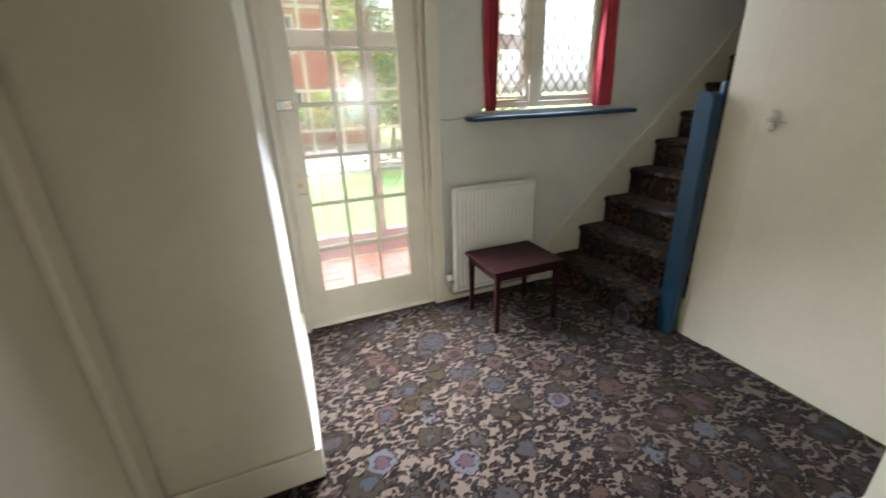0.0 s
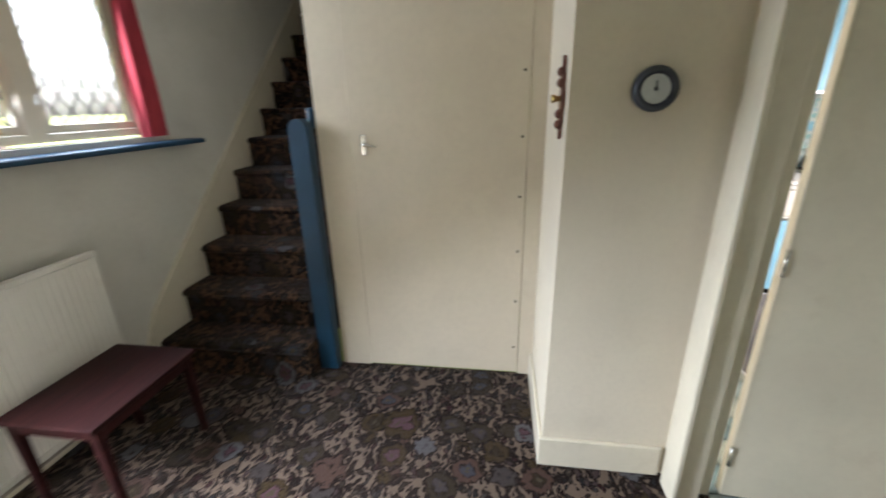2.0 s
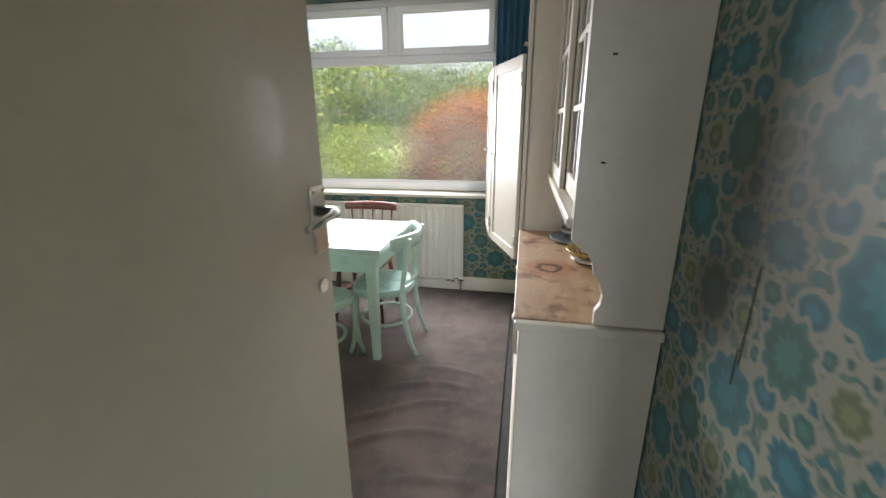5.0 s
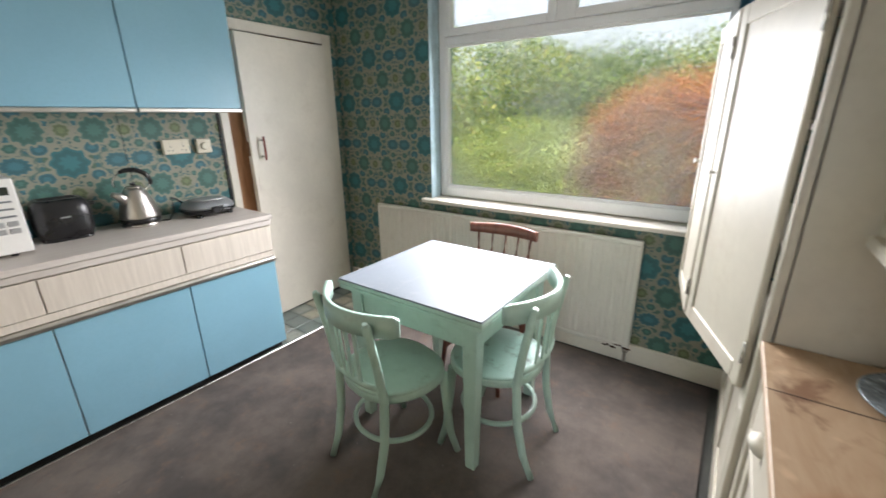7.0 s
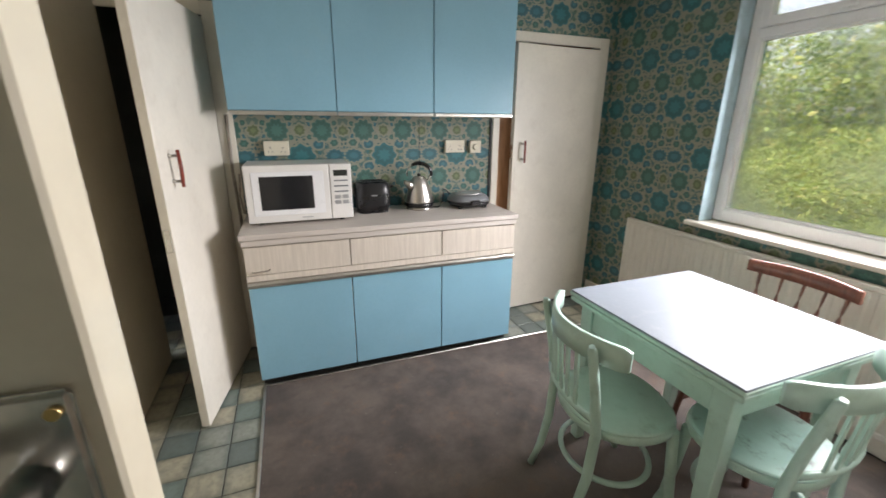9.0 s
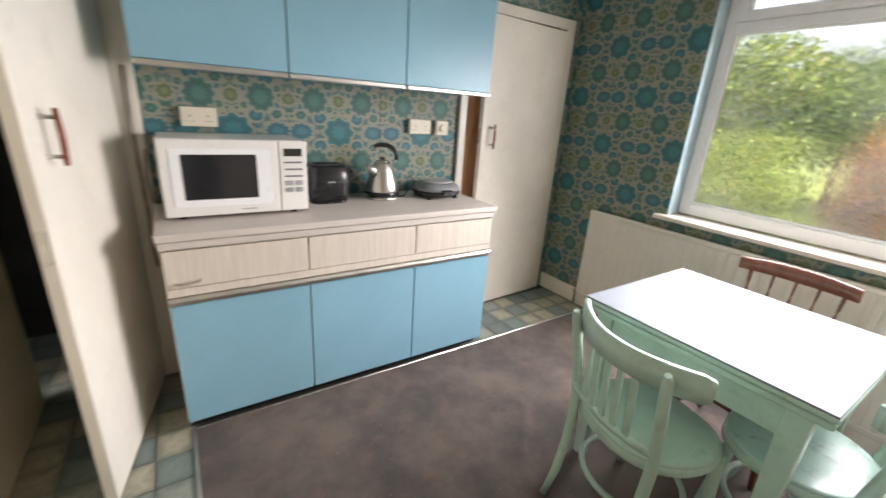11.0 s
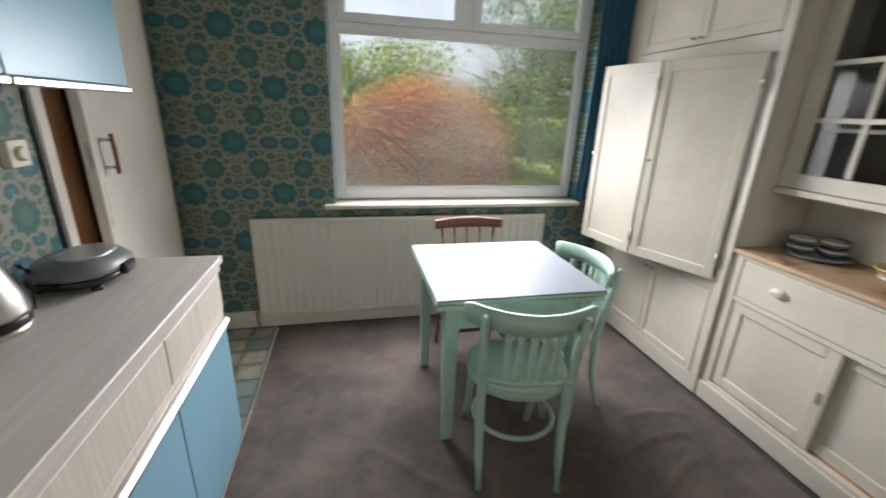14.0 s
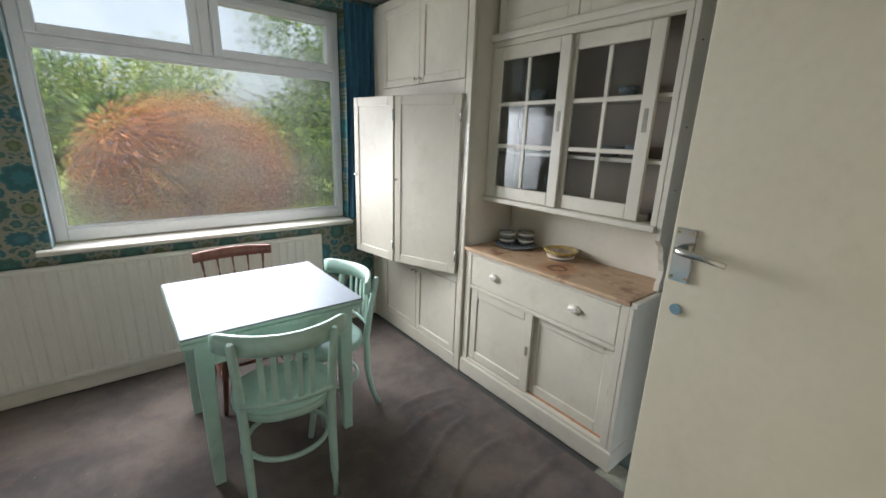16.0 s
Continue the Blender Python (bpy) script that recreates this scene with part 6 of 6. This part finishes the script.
def leaf_cloud(name, mat, centre, radii, count, size, seed, droop=0.0, shell=0.55, parent=None, floor=-0.3, lumps=9):
    """Many small leaf blades round a lumpy crown."""
    r = random.Random(seed)
    blobs = [(Vector((r.gauss(0, 0.5), r.gauss(0, 0.5), r.gauss(0, 0.45))), r.uniform(0.35, 0.65)) for _ in range(lumps)]
    verts, faces = [], []
    for _ in range(count):
        if lumps > 1:
            c, rr = r.choice(blobs)
        else:
            c, rr = Vector((0, 0, 0)), 1.0
        d = Vector((r.gauss(0, 1), r.gauss(0, 1), r.gauss(0, 1))).normalized()
        k = shell + (1 - shell) * r.random()
        p = c + d * rr * k
        if lumps == 1 and p.z < -0.15 and r.random() < 0.3:
            continue
        q = Vector((centre[0] + p.x * radii[0], centre[1] + p.y * radii[1], centre[2] + p.z * radii[2]))
        if q.z < floor:
            continue
        s = size * r.uniform(0.6, 1.3)
        a = Vector((r.gauss(0, 1), r.gauss(0, 1), r.gauss(0, 0.7) - droop * 2)).normalized()
        bb = a.cross(Vector((r.gauss(0, 1), r.gauss(0, 1), r.gauss(0, 1)))).normalized()
        i = len(verts)
        wd = 0.32 if droop else 0.5
        verts += [q - a * s, q + bb * s * wd, q + a * s, q - bb * s * wd]
        faces.append((i, i + 1, i + 2, i + 3))
    me = bpy.data.meshes.new(name)
    me.from_pydata(verts, [], faces)
    me.materials.append(mat)
    ob = new(name, me)
    if parent:
        ob.parent = parent
        ob.location = -ORIGIN[parent]
    return ob


def tree(at, height, crown_c, radii, mat, count, size, seed, label, name="tree", droop=0.0, lumps=9, shell=0.5):
    t = thing(name, at, label, "tree")
    b = bmesh.new()
    r = random.Random(seed)
    topz = crown_c[2]
    tube(b, [at, (at[0] + 0.05, at[1], at[2] + (topz - at[2]) * 0.4), (crown_c[0], crown_c[1], topz)], [0.10, 0.08, 0.04], 8)
    for k in range(7):
        a = r.uniform(0, 6.28)
        z = at[2] + (topz - at[2]) * r.uniform(0.35, 0.9)
        tube(b, [(at[0], at[1], z), (at[0] + radii[0] * 0.4 * math.cos(a), at[1] + radii[1] * 0.4 * math.sin(a), z + radii[2] * 0.35), (at[0] + radii[0] * 0.75 * math.cos(a), at[1] + radii[1] * 0.75 * math.sin(a), z + radii[2] * 0.45)], [0.04, 0.025, 0.01], 6)
    part("trunk", b, M_BARK, t)
    tagged(leaf_cloud("crown", mat, crown_c, radii, count, size, seed, droop, shell, t, lumps=lumps))
    return t


maple = tree((1.88, -7.4, -0.35), 2.3, (1.88, -7.4, 0.93), (1.44, 1.25, 1.15), M_MAPLE, 42000, 0.024, 3, "copper red weeping maple with a domed crown", "maple_tree", droop=0.2, lumps=1, shell=0.62)
# second leaf cloud: purple, with the crown's shaded lower half coloured in
tagged(leaf_cloud("lower_foliage", M_PURPLE, (1.88, -7.35, 0.55), (1.50, 1.55, 1.27), 40000, 0.026, 4, 0.2, 0.7, maple, lumps=1), "purple lower leaves, darkened for shade and greyed for haze")
tree((-1.2, -11, -0.35), 5, (-1.2, -11.0, 2.6), (2.3, 1.8, 2.5), M_LEAF, 13000, 0.08, 11, "leafy green garden tree")
tree((1.5, -12.5, -0.35), 5, (1.5, -12.5, 1.5), (2.3, 1.6, 1.35), M_LIME, 11000, 0.07, 16, "bushy yellow-green garden tree")
tree((4.6, -13, -0.35), 5, (4.6, -13.0, 2.0), (2.6, 2.0, 1.8), M_LEAF, 10000, 0.085, 12, "leafy green garden tree")
tree((8.5, -12, -0.35), 5, (8.5, -12.0, 2.1), (2.8, 2.0, 2.0), M_LIME, 10000, 0.085, 13, "bushy yellow-green garden tree")
tree((-3.5, -8.5, -0.35), 5, (-3.2, -8.5, 2.2), (2.2, 1.8, 2.2), M_LEAF, 9000, 0.075, 14, "leafy green garden tree")
tree((12.5, -10, -0.35), 5, (12.5, -10.0, 2.4), (3.0, 2.2, 2.6), M_LEAF, 6000, 0.12, 15, "leafy green garden tree")
for i, (x, y, rx, ry, rz, m) in enumerate(((2.0, -14.5, 6.5, 1.0, 1.5, M_LIME), (9.0, -14.5, 5.0, 1.0, 1.6, M_LEAF), (-3.5, -12.5, 3.5, 1.0, 1.5, M_LEAF), (4.9, -8.2, 1.0, 0.9, 0.7, M_LIME), (7.0, -9.2, 2.2, 0.9, 0.8, M_LIME))):
    tagged(leaf_cloud("hedge", m, (x, y, 0.5), (rx, ry, rz), 16000 if i > 2 else 9000, 0.034 if i > 2 else 0.075, 30 + i, 0.0, 0.4), "thick mixed garden hedge and shrubs", "hedge", kind="stuff")
verts, faces = [], []
rg = random.Random(9)
for _ in range(15000):
    x, y = rg.uniform(-3, 10), rg.uniform(-12, -4.2)
    h, a = rg.uniform(0.08, 0.34), rg.uniform(0, 6.28)
    dx, dy = 0.012 * math.cos(a), 0.012 * math.sin(a)
    lx, ly = rg.gauss(0, 0.06), rg.gauss(0, 0.06)
    i = len(verts)
    verts += [(x - dx, y - dy, -0.352), (x + dx, y + dy, -0.352), (x + lx, y + ly, -0.35 + h)]
    faces.append((i, i + 1, i + 2))
me = bpy.data.meshes.new("grass")
me.from_pydata(verts, [], faces)
me.materials.append(M_LIME)
tagged(new("grass", me), "long yellow-green grass behind the house", "grass", kind="stuff")

# porch in front of the door
struct("porch_floor", boxed(-0.6, 3.0, 2.80, 4.06, -0.40, -0.062), M_BRICK, "red porch floor", "floor")
pf = settle("porch_front", (1.2, 4.1, -0.06), "mauve painted porch screen with small panes", "porch")
b = bmesh.new()
for x in (-0.55, 0.20, 1.02, 1.85, 2.68):
    box(b, x - 0.045, x + 0.045, 4.06, 4.13, -0.06, 2.45, 0.005)
part("post", b, M_MAUVE, pf)
b = bmesh.new()
box(b, -0.5, 2.64, 4.07, 4.12, -0.06, 0.18, 0.005)
box(b, -0.5, 2.64, 4.065, 4.125, 1.88, 2.02, 0.005)
box(b, -0.5, 2.64, 4.065, 4.125, 2.36, 2.45, 0.005)
part("rail", b, M_MAUVE, pf)
b = bmesh.new()
for x in (-0.18, 0.47, 0.74, 1.30, 1.57, 2.12, 2.40):
    box(b, x - 0.012, x + 0.012, 4.08, 4.11, 0.18, 2.36)
for z in (0.52, 0.86, 1.20, 1.54, 2.19):
    box(b, -0.5, 2.64, 4.082, 4.108, z - 0.012, z + 0.012)
part("glazing_bar", b, M_WHITE, pf)
struct("porch_roof", boxed(-0.62, 3.0, 2.80, 4.2, 2.46, 2.52), M_MAUVE, "porch roof", "roof")
hs = thing("house", (-1.5, 19, -0.35), "red brick house across the road", "house")
part("wall", boxed(-7, 4.5, 17.5, 22, -0.35, 4.9), M_BRICK, hs)
b = bmesh.new()
prism(b, [(17.0, 4.9), (22.5, 4.9), (19.75, 7.3)], -7.4, 4.9, "x")
part("roof", b, M_ROOF, hs)
for x in (-5.6, -2.6, 0.2, 2.6):
    for z in (0.5, 3.0):
        w = part("window", boxed(x, x + 1.4, 17.44, 17.52, z, z + 1.3, bevel=0.01), M_WHITE, hs)
        part("pane", boxed(x + 0.08, x + 0.66, 17.425, 17.435, z + 0.08, z + 1.22), M_LCD, w)
        part("pane", boxed(x + 0.74, x + 1.32, 17.425, 17.435, z + 0.08, z + 1.22), M_LCD, w)
tagged(leaf_cloud("hedge", M_LIME, (4.4, 11.0, 0.3), (2.2, 0.8, 1.0), 4500, 0.09, 51, 0.0, 0.4), "green front garden hedge", "hedge", kind="stuff")
tree((3.6, 12.5, -0.35), 5, (3.6, 12.5, 2.4), (1.8, 1.5, 2.0), M_LIME, 5000, 0.10, 52, "leafy green front garden tree")
M_LAWN = surface("mown_lawn", (0.075, 0.17, 0.03), 0.9, 0.35, 1.2, 20, 0.6, dist=0.02)
M_PAVE = surface("grey_paving", (0.34, 0.34, 0.35), 0.85, 0.15, 2, 30, 0.3)
struct("lawn", boxed(-12, 14, 4.4, 9.6, -0.5, -0.335), M_LAWN, "mown front lawn", "lawn")
struct("pavement", boxed(-60, 60, 10.6, 13.5, -0.5, -0.29), M_PAVE, "grey paved footway along the road", "pavement")
struct("road", boxed(-60, 60, 13.5, 16.5, -0.5, -0.345), M_ROOF, "grey road before the houses", "road")

# ---- tiles, laid piece by piece ----
def tile_mesh(s, h, name, mat):
    bm = bmesh.new()
    box(bm, -s / 2, s / 2, -s / 2, s / 2, 0, h, 0.002)
    me = bpy.data.meshes.new(name)
    bm.to_mesh(me)
    bm.free()
    me.materials.append(mat)
    return me


TS = 0.152
tm = tile_mesh(TS - 0.004, 0.008, "tile", M_FTILE)


def lay(x0, x1, y0, y1):
    nx, ny = int((x1 - x0) / TS + 0.01), int((y1 - y0) / TS + 0.01)
    for i in range(nx):
        for j in range(ny):
            o = new("tile", tm)
            o.parent = floor_kitchen
            o.location = (x0 + (i + 0.5) * TS, y0 + (j + 0.5) * TS, -0.0085)


lay(0.70, 0.70 + 22 * TS, -0.742, -0.742 + 4 * TS)
lay(0.70, 0.70 + 3 * TS, -0.742 - 3 * TS, -0.742)
lay(3.56, 3.56 + 3 * TS, -3.42, -3.42 + 8 * TS)
lay(4.05, 4.05 + 5 * TS, -0.742, -0.742 + 7 * TS)
qt = tile_mesh(0.145, 0.012, "tile", M_REDTILE)
pfl = bpy.data.objects["porch_floor"]
for i in range(22):
    for j in range(8):
        o = new("tile", qt)
        o.parent = pfl
        o.location = (-0.5 + i * 0.152, 2.88 + j * 0.152, -0.064)
